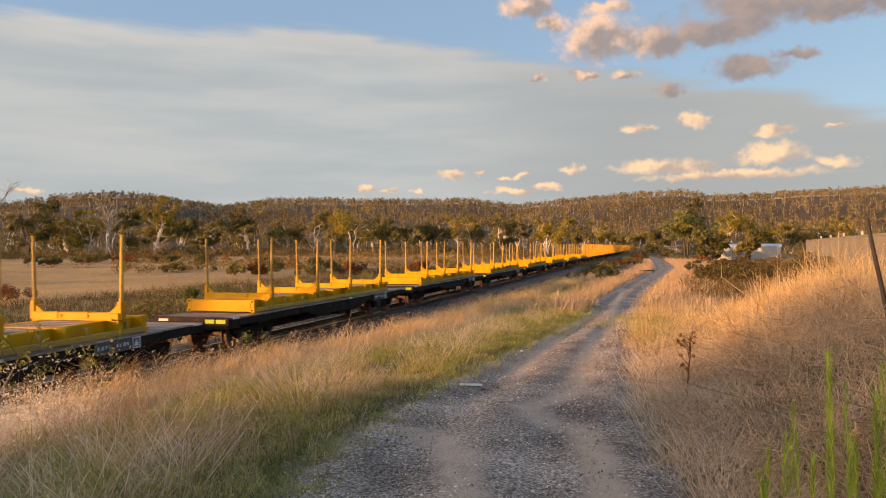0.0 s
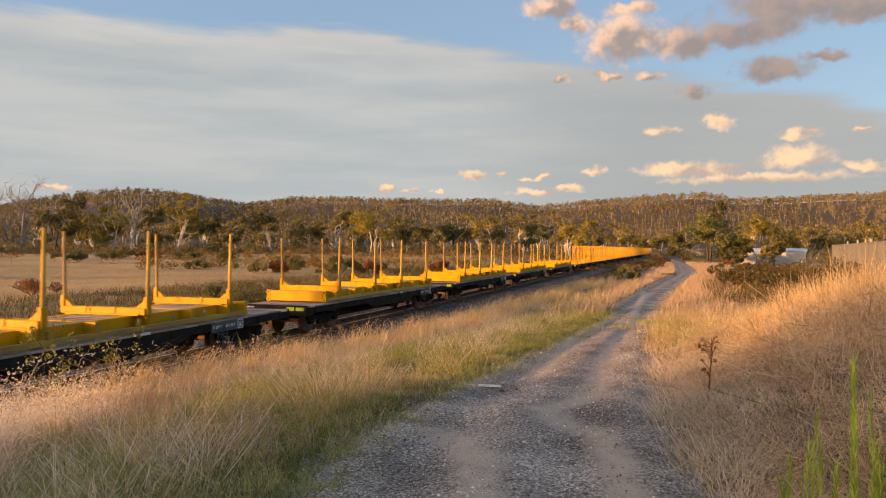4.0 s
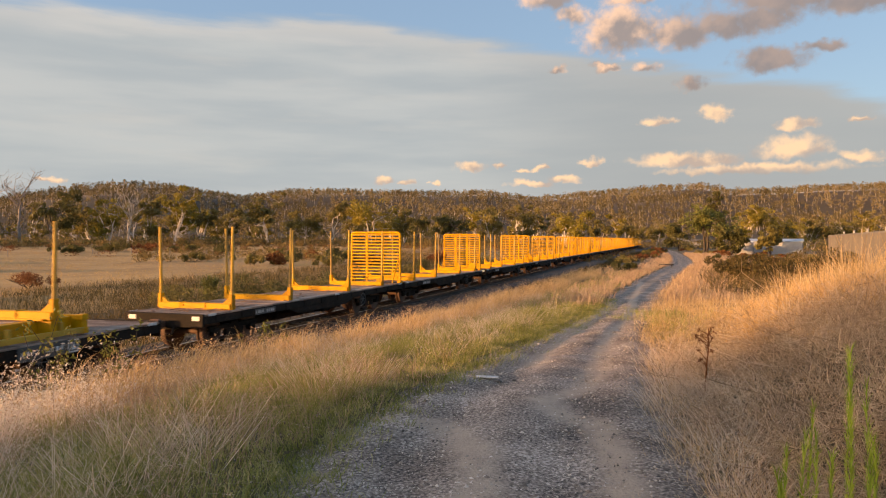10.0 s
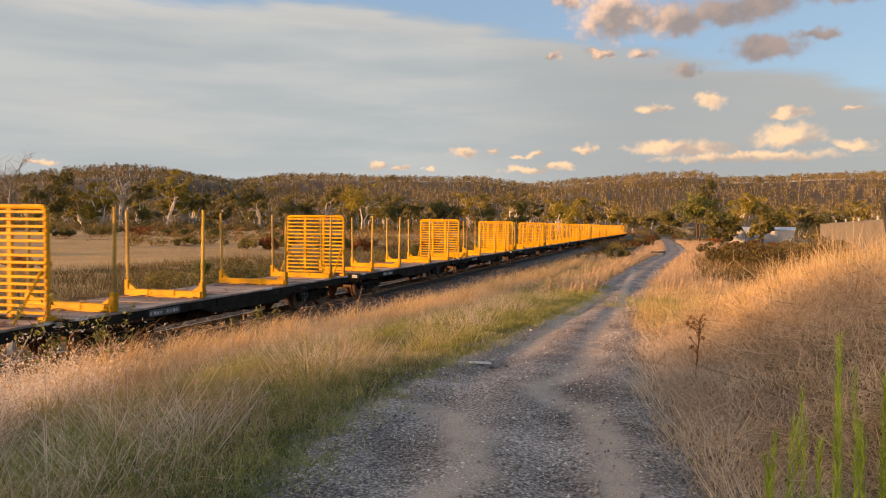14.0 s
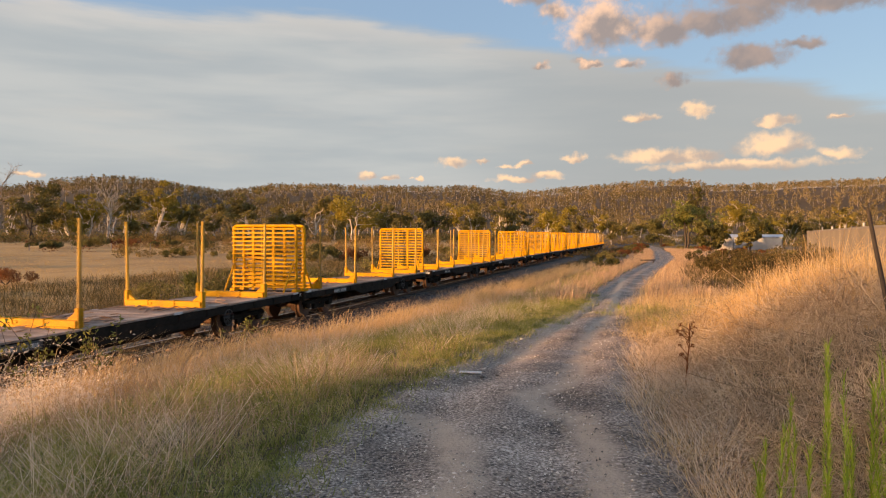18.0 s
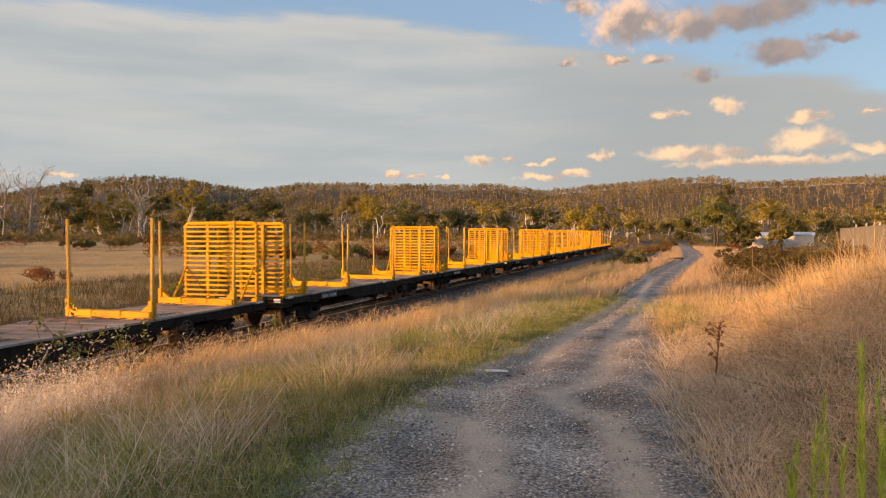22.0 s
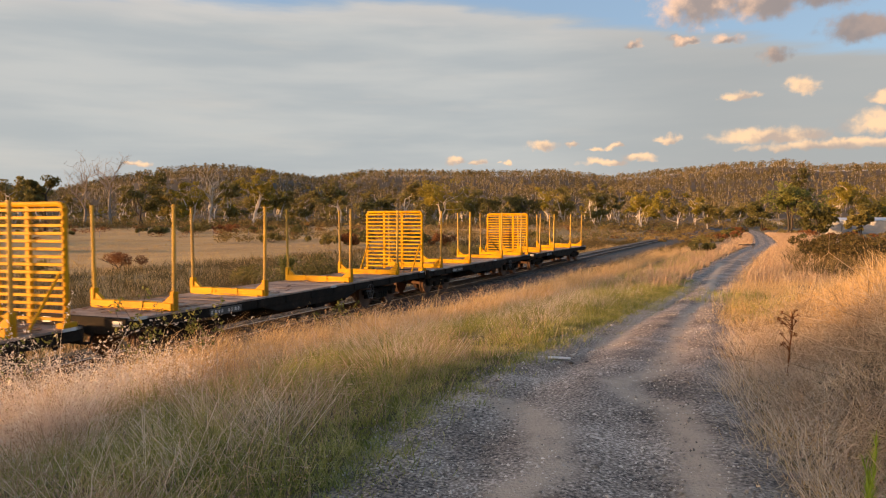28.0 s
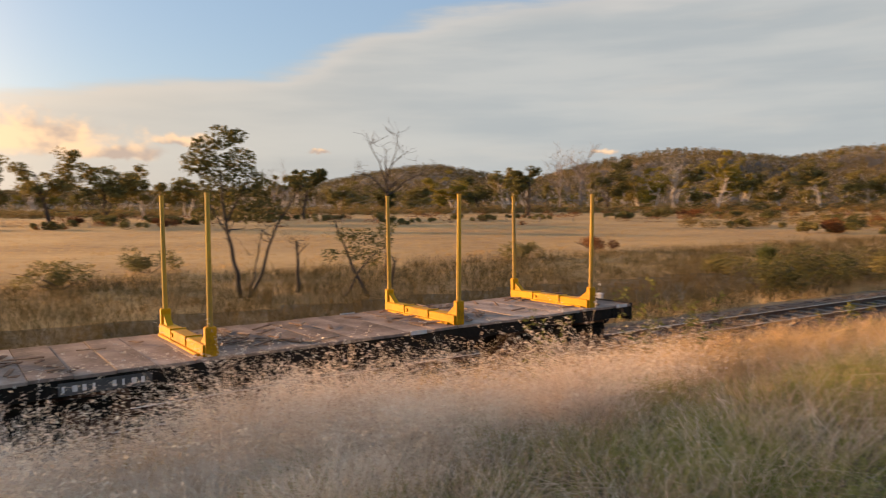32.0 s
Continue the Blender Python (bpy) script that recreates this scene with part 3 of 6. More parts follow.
def build_bogie(wagon, y):
    bm = fresh()
    for side in (-1, 1):
        box(bm, side * 0.75 - 0.06, side * 0.75 + 0.06, -1.15, 1.15, 0.46, 0.60, 0.02)
        box(bm, side * 0.75 - 0.07, side * 0.75 + 0.07, -0.42, 0.42, 0.26, 0.47, 0.02)
        for e in (-1, 1):
            box(bm, side * 0.75 - 0.09, side * 0.75 + 0.09, e * 0.88 - 0.15, e * 0.88 + 0.15, 0.32, 0.56, 0.03)
            for k in (-0.17, 0.0, 0.17):
                rod(bm, (side * 0.78, k, 0.30), (side * 0.78, k, 0.48), 0.055, sides=8)
    box(bm, -0.8, 0.8, -0.18, 0.18, 0.42, 0.66, 0.02)
    bogie = part("bogie", bm, STEEL_BLACK, wagon)
    bogie.matrix_basis = pose(0, y, 0)
    for e in (-1, 1):
        bm = fresh()
        rod(bm, (-0.72, 0, 0), (0.72, 0, 0), 0.07, sides=8)
        for side in (-1, 1):
            rod(bm, (side * 0.535, 0, 0), (side * 0.665, 0, 0), 0.42, 0.42, 20)
            rod(bm, (side * 0.50, 0, 0), (side * 0.535, 0, 0), 0.455, 0.455, 20)
            rod(bm, (side * 0.665, 0, 0), (side * 0.675, 0, 0), 0.34, 0.30, 16)
        w = part("wheelset", bm, RUST, bogie, smooth_faces=False)
        w.matrix_basis = pose(0, e * 0.88, 0.425)


def build_bolster(parent, y, base, paint, stake_paint, thick=0.044):
    """A cross beam with a post at each end; base: the height that it stands on."""
    bm = fresh()
    box(bm, -WIDE + 0.06, WIDE - 0.06, -0.11, 0.11, base, base + 0.17, 0.015)
    for k in (-0.45, 0.35):
        box(bm, k - 0.02, k + 0.02, -0.125, 0.125, base + 0.005, base + 0.185, 0.0)
    box(bm, -WIDE + 0.2, WIDE - 0.2, -0.16, 0.16, base, base + 0.035, 0.0)
    bol = part("bolster", bm, paint, parent, "yellow steel cross beam")
    bol.matrix_basis = pose(0, y, 0)
    for s in (-1, 1):
        bm = fresh()
        box(bm, s * (WIDE - 0.07) - 0.06, s * (WIDE - 0.07) + 0.06, -0.08, 0.08, base + 0.0, base + 0.42, 0.018)
        v = [bm.verts.new(p) for p in ((s * (WIDE - 0.14), -0.05, base + 0.16), (s * (WIDE - 0.36), -0.05, base + 0.16), (s * (WIDE - 0.14), -0.05, base + 0.33),
                                       (s * (WIDE - 0.14), 0.05, base + 0.16), (s * (WIDE - 0.36), 0.05, base + 0.16), (s * (WIDE - 0.14), 0.05, base + 0.33))]
        for f in ((0, 1, 2), (5, 4, 3), (0, 3, 4, 1), (1, 4, 5, 2), (2, 5, 3, 0)):
            bm.faces.new([v[i] for i in f])
        bmesh.ops.recalc_face_normals(bm, faces=bm.faces)
        socket = part("stake_socket", bm, paint, bol)
        bm = fresh()
        lean = s * 0.03
        x0 = s * (WIDE - 0.07)
        rod(bm, (x0, 0, base + 0.4), (x0 + lean, 0, 3.27), thick, thick * 0.8, 8)
        rod(bm, (x0 + lean, 0, 3.255), (x0 + lean, 0, 3.285), thick * 0.95, thick * 0.9, 8)
        part("stake", bm, stake_paint, bol, "upright log stake")
    for s in (-1, 1):
        bm = fresh()
        rod(bm, (s * 0.35, -0.13, base + 0.1), (s * 0.35, 0.13, base + 0.1), 0.035, sides=8)
        part("lug", bm, paint, bol)
    return bol


def build_gate(wagon, y, turn=0):
    z0, z1 = DECK_Z + 0.06, 3.24
    bm = fresh()
    ring = [(-1.16, z0), (-1.16, z1 - 0.09), (-1.13, z1 - 0.03), (-1.07, z1), (1.07, z1), (1.13, z1 - 0.03), (1.16, z1 - 0.09), (1.16, z0)]
    for a, b in zip(ring, ring[1:]):
        rod(bm, (a[0], 0, a[1]), (b[0], 0, b[1]), 0.052, sides=8)
    for x in (-0.42, 0.34):
        box(bm, x - 0.05, x + 0.05, -0.05, 0.03, z0, z1 - 0.03, 0.01)
    for s in (-1, 1):
        box(bm, s * 1.16 - 0.09, s * 1.16 + 0.09, -0.16, 0.16, DECK_Z, DECK_Z + 0.1, 0.015)
    gate = part("end_gate", bm, YELLOW, wagon, "yellow slatted bulkhead gate")
    gate.matrix_basis = pose(0, y, 0, 0, 0, turn)
    n = 15
    for i in range(n):
        z = z0 + 0.1 + (z1 - z0 - 0.2) * i / (n - 1)
        bm = fresh()
        box(bm, -1.2, 1.2, -0.085, -0.045, z - 0.028, z + 0.028, 0.006)
        part("slat", bm, YELLOW, gate)
    for s in (-1, 1):
        bm = fresh()
        rod(bm, (s * 1.1, -0.06, z0 + 0.95), (s * 1.08, -0.75, DECK_Z + 0.03), 0.028, sides=6)
        part("brace", bm, YELLOW, gate)


def build_wagon(kind):
    wagon = new("log_wagon")
    h = (RACK_LEN if kind == "rack" else DECK_LEN) / 2
    # the two types differ in how far the deck reaches towards the tail
    lo, hi = -h, h + {"far_gate": 0.78, "far_gates": 0.78, "end": -0.5}.get(kind, 0.0)
    long = hi - lo
    rng = random.Random(5 + len(kind))
    bm = fresh()
    box(bm, -WIDE + 0.05, WIDE - 0.05, lo, hi, DECK_Z - 0.075, DECK_Z - 0.03)
    deck = part("deck", bm, STEEL_BLACK, wagon, "worn plank deck strewn with bark")
    n = 26
    bm = fresh()
    box(bm, -WIDE - 0.015, WIDE + 0.015, -long / n / 2 + 0.004, long / n / 2 - 0.004, -0.045, 0.0, 0.004)
    plank = part("plank", bm, DECK, deck)
    for i in range(n):
        p = plank if i == 0 else new("plank", plank.data)
        p.parent = deck
        p.matrix_basis = pose(rng.uniform(-0.008, 0.008), lo + (i + 0.5) * long / n, DECK_Z + rng.uniform(-0.01, 0.003), 0, rng.uniform(-0.15, 0.15), 0)
    for s in (-1, 1):
        bm = fresh()
        x0, x1 = (s * WIDE, s * (WIDE - 0.09)) if s < 0 else (s * (WIDE - 0.09), s * WIDE)
        box(bm, x0, x1, lo, hi, DECK_Z - 0.26, DECK_Z - 0.048, 0.01)
        xm = s * (WIDE - 0.045)
        belly = [(-h * 0.36, DECK_Z - 0.26), (-h * 0.26, DECK_Z - 0.44), (h * 0.26, DECK_Z - 0.44), (h * 0.36, DECK_Z - 0.26)]
        va = [bm.verts.new((xm - 0.03, y, z)) for y, z in belly]
        vb = [bm.verts.new((xm + 0.03, y, z)) for y, z in belly]
        bm.faces.new(va)
        bm.faces.new(list(reversed(vb)))
        for i in range(3):
            bm.faces.new((va[i], va[i + 1], vb[i + 1], vb[i]))
        for i in range(12):
            y = lo + 0.5 + i * (long - 1) / 11
            box(bm, s * WIDE - 0.02, s * WIDE + 0.02, y - 0.05, y + 0.05, DECK_Z - 0.24, DECK_Z - 0.06)
        part("side_sill", bm, STEEL_BLACK, wagon)
        for y in (lo + 0.28, hi - 0.28, 0.9):
            bm = fresh()
            xa, xb = sorted((s * (WIDE + 0.018), s * (WIDE + 0.028)))
            box(bm, xa, xb, y - 0.16, y + 0.16, DECK_Z - 0.055, DECK_Z + 0.008)
            part("edge_plate", bm, WHITE, wagon, "white painted edge plate")
        sx = lambda a, b: (min(s * (WIDE + a), s * (WIDE + b)), max(s * (WIDE + a), s * (WIDE + b)))
        yc = h - 3.3 if kind == "rack" else h - 10.4
        bm = fresh()
        if kind == "rack":
            box(bm, *sx(0.021, 0.027), yc - 0.75, yc + 0.75, DECK_Z - 0.30, DECK_Z - 0.03)
        else:
            box(bm, *sx(0.021, 0.027), yc - 0.7, yc + 0.4, DECK_Z - 0.24, DECK_Z - 0.08)
        plate = part("number_plate", bm, PLAQUE, wagon, "grey plate with worn white marks")
        for i in range(9):
            w = 0.03 + 0.015 * (i * 5 % 3)
            if i == 4:
                continue
            bm = fresh()
            y0 = yc - 0.66 + i * 0.115
            box(bm, *sx(0.030, 0.034), y0, y0 + w, DECK_Z - 0.20, DECK_Z - 0.12)
            part("mark", bm, WHITE, plate)
        if kind == "rack":
            bm = fresh()
            q0, q1, z0, z1 = yc + 0.45, yc + 0.71, DECK_Z - 0.29, DECK_Z - 0.04
            for a, b, c, d in ((q0, q1, z0, z0 + 0.025), (q0, q1, z1 - 0.025, z1), (q0, q0 + 0.025, z0 + 0.025, z1 - 0.025), (q1 - 0.025, q1, z0 + 0.025, z1 - 0.025)):
                box(bm, *sx(0.030, 0.034), a, b, c, d)
            part("square_sign", bm, WHITE, plate, "white square outline")
            bm = fresh()
            xs = s * (WIDE + 0.032)
            tri = [bm.verts.new((xs + o, a, b)) for o in (-0.002, 0.002) for a, b in ((q0 + 0.05, z0 + 0.05), (q1 - 0.05, z0 + 0.05), ((q0 + q1) / 2, z1 - 0.05))]
            for f in ((0, 1, 2), (5, 4, 3), (0, 3, 4, 1), (1, 4, 5, 2), (2, 5, 3, 0)):
                bm.faces.new([tri[k] for k in f])
            bmesh.ops.recalc_face_normals(bm, faces=bm.faces)
            part("triangle_sign", bm, WHITE, plate, "white triangle")
    bm = fresh()
    box(bm, -0.2, 0.2, lo, hi, DECK_Z - 0.42, DECK_Z - 0.08, 0.02)
    # deep inner sill, added to stop low sun passing under the wagon
    box(bm, -0.14, 0.14, -h + 3.2, h - 3.2, DECK_Z - 0.74, DECK_Z - 0.40, 0.02)
    for i in range(7):
        y = lo + 0.8 + i * (long - 1.6) / 6
        box(bm, -WIDE + 0.1, WIDE - 0.1, y - 0.06, y + 0.06, DECK_Z - 0.25, DECK_Z - 0.075)
    part("underframe", bm, STEEL_BLACK, wagon)
    for e in (-1, 1):
        q = hi if e > 0 else -lo
        bm = fresh()
        box(bm, -WIDE, WIDE, min(e * q, e * (q + 0.08)), max(e * q, e * (q + 0.08)), DECK_Z - 0.34, DECK_Z + 0.012, 0.015)
        part("headstock", bm, STEEL_BLACK, wagon)
        bm = fresh()
        box(bm, -0.09, 0.09, min(e * (q + 0.07), e * (q + 0.30)), max(e * (q + 0.07), e * (q + 0.30)), 0.66, 0.84, 0.02)
        box(bm, -0.16, 0.16, min(e * (q + 0.28), e * (q + 0.42)), max(e * (q + 0.28), e * (q + 0.42)), 0.60, 0.90, 0.04)
        part("coupler", bm, RUST, wagon)
        bm = fresh()
        pts = [(0.35, e * (q + 0.08), 0.72), (0.37, e * (q + 0.2), 0.5), (0.33, e * (q + 0.36), 0.55)]
        for a, b in zip(pts, pts[1:]):
            rod(bm, a, b, 0.03, sides=6)
        part("brake_hose", bm, STEEL_BLACK, wagon)
        for xa, xb, paint in ((0.48, 0.76, LIME), (0.82, 1.12, LIME), (-1.05, -0.75, WHITE)) if kind == "rack" else ((0.9, 1.12, WHITE), (-1.05, -0.83, WHITE)):
            bm = fresh()
            box(bm, xa, xb, min(e * (q + 0.084), e * (q + 0.094)), max(e * (q + 0.084), e * (q + 0.094)), DECK_Z - 0.16, DECK_Z - 0.05)
            part("end_reflector", bm, paint, wagon, "reflective end plate")
        build_bogie(wagon, e * (h - 1.95))
    # brake gear
    bm = fresh()
    rod(bm, (-0.5, 1.2, 0.55), (-0.5, 2.3, 0.55), 0.2, sides=12)
    part("air_tank", bm, STEEL_BLACK, wagon)
    bm = fresh()
    rod(bm, (0.5, -2.2, 0.58), (0.5, -1.3, 0.58), 0.16, sides=12)
    part("brake_cylinder", bm, STEEL_BLACK, wagon)
    bm = fresh()
    box(bm, 0.62, 1.0, 0.3, 0.8, 0.42, 0.74, 0.02)
    part("valve_box", bm, STEEL_BLACK, wagon)
    if kind != "end":
        bm = fresh()
        wy, wz, wr = h - 3.6, DECK_Z - 0.36, 0.22
        for i in range(16):
            a, b = 2 * math.pi * i / 16, 2 * math.pi * (i + 1) / 16
            rod(bm, (WIDE + 0.06, wy + wr * math.cos(a), wz + wr * math.sin(a)), (WIDE + 0.06, wy + wr * math.cos(b), wz + wr * math.sin(b)), 0.011, sides=5)
        for i in range(4):
            a = math.pi * i / 4
            rod(bm, (WIDE + 0.06, wy - wr * math.cos(a), wz - wr * math.sin(a)), (WIDE + 0.06, wy + wr * math.cos(a), wz + wr * math.sin(a)), 0.007, sides=5)
        rod(bm, (WIDE - 0.1, wy, wz), (WIDE + 0.07, wy, wz), 0.03, sides=6)
        part("handbrake_wheel", bm, PLAQUE, wagon, "grey spoked handbrake wheel")
    if kind == "rack":
        build_rack(wagon)
    else:
        for off in ((1.4, 4.65, 8.95, 12.1) if kind != "end" else (1.6, 4.9, 9.2, 12.3)):
            build_bolster(wagon, h - off, DECK_Z, YELLOW, YELLOW_OLD)
        if kind != "end":
            build_gate(wagon, hi - 0.08 if kind.startswith("far") else hi - 0.26)
        if kind.endswith("gates"):
            build_gate(wagon, lo + 0.08, 180)
        bm = fresh()
        for i in range(160):
            x, y, a = rng.uniform(-1.05, 1.05), rng.gauss(rng.choice((-5.1, -1.7, 2.1, 5.8)), 0.7), rng.uniform(0, 3.14)
            if not lo + 0.1 < y < hi - 0.1:
                continue
            l, w = rng.uniform(0.05, 0.3), rng.uniform(0.012, 0.04)
            c, s = math.cos(a), math.sin(a)
            z = DECK_Z + rng.uniform(0.012, 0.035)
            q = [bm.verts.new((x + c * p - s * r, y + s * p + c * r, z + k)) for p, r, k in ((-l, -w, 0), (l, -w, 0.01), (l, w, 0.018), (-l, w, 0.004))]
            bm.faces.new(q)
            q2 = [bm.verts.new(v.co + Vector((0, 0, -0.011))) for v in q]
            bm.faces.new(list(reversed(q2)))
            for i4 in range(4):
                bm.faces.new((q[i4], q2[i4], q2[(i4 + 1) % 4], q[(i4 + 1) % 4]))
        part("bark_litter", bm, BARK_BITS, wagon, "loose strips of bark")["kind"] = "stuff"
    return wagon


def build_rack(wagon):
    """A yellow log rack with four bolsters, locked on the deck."""
    l = 5.63
    z0, z1 = DECK_Z + 0.02, DECK_Z + 0.40
    bm = fresh()
    for s in (-1, 1):
        box(bm, min(s * 0.62, s * 0.84), max(s * 0.62, s * 0.84), -l + 0.1, l - 0.1, z0 + 0.05, z1 - 0.04, 0.012)
    for i in range(7):
        y = -l + 0.9 + i * (2 * l - 1.8) / 6
        box(bm, -1.15, 1.15, y - 0.07, y + 0.07, z0 + 0.1, z1 - 0.03, 0.012)
    rack = part("log_rack", bm, YELLOW, wagon, "yellow steel container-size log rack")
    rack.matrix_basis = pose(0, -0.42, 0)
    for s in (-1, 1):
        bm = fresh()
        box(bm, min(s * 1.08, s * 1.17), max(s * 1.08, s * 1.17), -l + 0.1, l - 0.1, z0 + 0.02, z0 + 0.13, 0.01)
        for i in range(9):
            y = -l + 0.7 + i * (2 * l - 1.4) / 8
            box(bm, min(s * 1.085, s * 1.165), max(s * 1.085, s * 1.165), y - 0.04, y + 0.04, z0 + 0.13, z1 - 0.09)
        part("side_rail", bm, YELLOW_OLD, rack, "worn rusty side rail")
    for e in (-1, 1):
        bm = fresh()
        box(bm, -1.02, 1.02, min(e * l, e * (l - 0.12)), max(e * l, e * (l - 0.12)), z0 + 0.02, z1 - 0.01, 0.012)
        part("end_beam", bm, YELLOW, rack)
        for s in (-1, 1):
            bm = fresh()
            x0, x1 = sorted((s * 1.01, s * 1.17))
            y0, y1 = sorted((e * (l + 0.01), e * (l - 0.17)))
            box(bm, x0, x1, y0, y1, z0, z0 + 0.12, 0.01)
            box(bm, x0, x1, y0, y1, z1 - 0.11, z1 + 0.008, 0.01)
            box(bm, x0 + 0.02, x1 - 0.02, y0 + 0.02, y1 - 0.02, z0 + 0.1, z1 - 0.1)
            part("corner_casting", bm, YELLOW, rack)
            # thin black plates stand for the shade inside the casting's openings
            bm = fresh()
            for zc in (z0 + 0.06, z1 - 0.05):
                box(bm, s * 1.09 - 0.03, s * 1.09 + 0.03, min(e * (l + 0.006), e * (l + 0.013)), max(e * (l + 0.006), e * (l + 0.013)), zc - 0.025, zc + 0.025)
            part("casting_hole", bm, STEEL_BLACK, rack)
    bm = fresh()
    box(bm, -0.6, 0.6, -0.11, 0.11, z1 - 0.08, z1 - 0.045, 0.006)
    slat = part("floor_slat", bm, DECK, rack, "weathered cross slat")
    for i in range(34):
        p = slat if i == 0 else new("floor_slat", slat.data)
        p.parent = rack
        p["label"] = slat["label"]
        p.matrix_basis = pose(0, -l + 0.5 + i * (2 * l - 1) / 33, 0, 0, 0, 0.6 * math.sin(i * 2.7))
    for y in (-4.6, -1.4, 1.5, 4.75):
        build_bolster(wagon, y - 0.42, z1 - 0.035, YELLOW, YELLOW_OLD, 0.043)


LAST = 28
FIRST_GATE = 16
TWO_GATES = (3, 4, 5, 6, 9, 10)
train = []
proto = {}
for k in range(LAST):
    kind = "end" if k == 0 else "rack" if k > FIRST_GATE else ("" if k % 2 else "far_") + ("gates" if k in TWO_GATES else "gate")
    if kind not in proto:
        proto[kind] = build_wagon(kind)
        w = proto[kind]
    else:
        w = copy_thing(proto[kind], Matrix())
    tagged(w, {"end": "last flat log wagon with yellow stake bolsters, empty, on the rails", "gate": "empty flat log wagon with yellow stakes and slatted end gate",
               "gates": "empty flat log wagon with yellow stakes and gates at both ends", "far_gate": "empty long flat log wagon with yellow stakes and end gate", "far_gates": "empty long flat log wagon with gates at both ends", "rack": "flat wagon carrying an empty yellow log rack with stakes"}[kind], "rail wagon", "wagons of the log train")
    train.append(w)

# way along the track, by arc length from y = 5.3
ARC = [(0.0, -150.0)]
while ARC[-1][1] < 560:
    y = ARC[-1][1]
    ARC.append((ARC[-1][0] + 0.5 / math.cos(track_dir(y + 0.25)), y + 0.5))


ARC_S = np.array([a for a, _ in ARC])
ARC_Y = np.array([b for _, b in ARC])
TAIL_S_27 = float(np.interp(TAIL_Y_27, ARC_Y, ARC_S))


# small changes of the train's pace: seconds, metres behind the steady run
UNEVEN = [(0, 0.12), (4, 0.18), (8, 0.2), (11, 0.0), (13, -0.25), (17, -0.32), (20, -0.42), (24, -0.3), (26, 0.05), (29, 0.33), (30, 0.2), (31, -0.18), (31.5, -0.12), (32, 0.08)]


def wagon_pose(k, t):
    d = t - 27.0
    s = TAIL_S_27 - (SPEED * d + SLOWING * d * d / 2 + EASE * d ** 3 / 6) - min(k, 17) * PITCH - max(0, k - 17) * RACK_PITCH - (DECK_LEN if k < 17 else RACK_LEN + 1.1) / 2 - 0.08
    s += 0.6 * clamp01((t - 30) / 2) ** 2 + lerp_table(UNEVEN, t)
    ends = []
    for d in (-4.8, 4.8):
        y = float(np.interp(s + d, ARC_S, ARC_Y))
        ends.append((track_x(y), y))
    (xa, ya), (xb, yb) = ends
    return pose((xa + xb) / 2, (ya + yb) / 2, RAIL_Z, 0, 0, -math.degrees(math.atan2(xb - xa, yb - ya)))



# ---- vegetation, built as arrays ----
RNG = np.random.default_rng(11)


def tri_mesh(name, verts, tris, mat, label, category, kind="stuff", parent=None):
    me = bpy.data.meshes.new(name)
    verts, tris = np.asarray(verts, np.float32), np.asarray(tris, np.int32)
    me.vertices.add(len(verts))
    me.vertices.foreach_set("co", verts.ravel())
    me.loops.add(tris.size)
    me.loops.foreach_set("vertex_index", tris.ravel())
    me.polygons.add(len(tris))
    me.polygons.foreach_set("loop_start", np.arange(0, tris.size, 3, dtype=np.int32))
    me.update(calc_edges=True)
    me.materials.append(mat)
    ob = new(name, me)
    if parent is not None:
        ob.parent = parent
        if label:
            ob["label"] = label
        if kind:
            ob["kind"] = kind
        return ob
    return tagged(ob, label, category, kind=kind)


def blades(pos, height, width, lean, turn=None, droop=0.35):
    """Bent tapering blades: places (n, 3), heights, widths, lean as a sideways reach of the tip relative to the height."""
    n = len(pos)
    if turn is None:
        turn = RNG.uniform(0, 2 * math.pi, n)
    face = RNG.uniform(0, 2 * math.pi, n)
    ld = np.stack([np.cos(turn), np.sin(turn), np.zeros(n)], 1)
    wd = np.stack([np.cos(face), np.sin(face), np.zeros(n)], 1) * (width / 2)[:, None]
    up = np.array([0, 0, 1.0])
    h, l = height[:, None], (lean * height)[:, None]
    mid = pos + up * h * 0.62 + ld * l * 0.35
    tip = pos + up * h * (1 - droop * np.minimum(1, lean[:, None])) + ld * l
    v = np.stack([pos - wd, pos + wd, mid - wd * 0.75, mid + wd * 0.75, tip], 1).reshape(-1, 3)
    b = (np.arange(n) * 5)[:, None, None]
    t = (np.array([[0, 1, 3], [0, 3, 2], [2, 3, 4]])[None] + b).reshape(-1, 3)
    return v, t


def join(parts):
    vs, ts, k = [], [], 0
    for v, t in parts:
        vs.append(v)
        ts.append(t + k)
        k += len(v)
    return np.concatenate(vs), np.concatenate(ts)


def on_ground(x, y, dz=0.0):
    return np.array([(a, b, ground_z(a, b) + dz) for a, b in zip(x, y)])


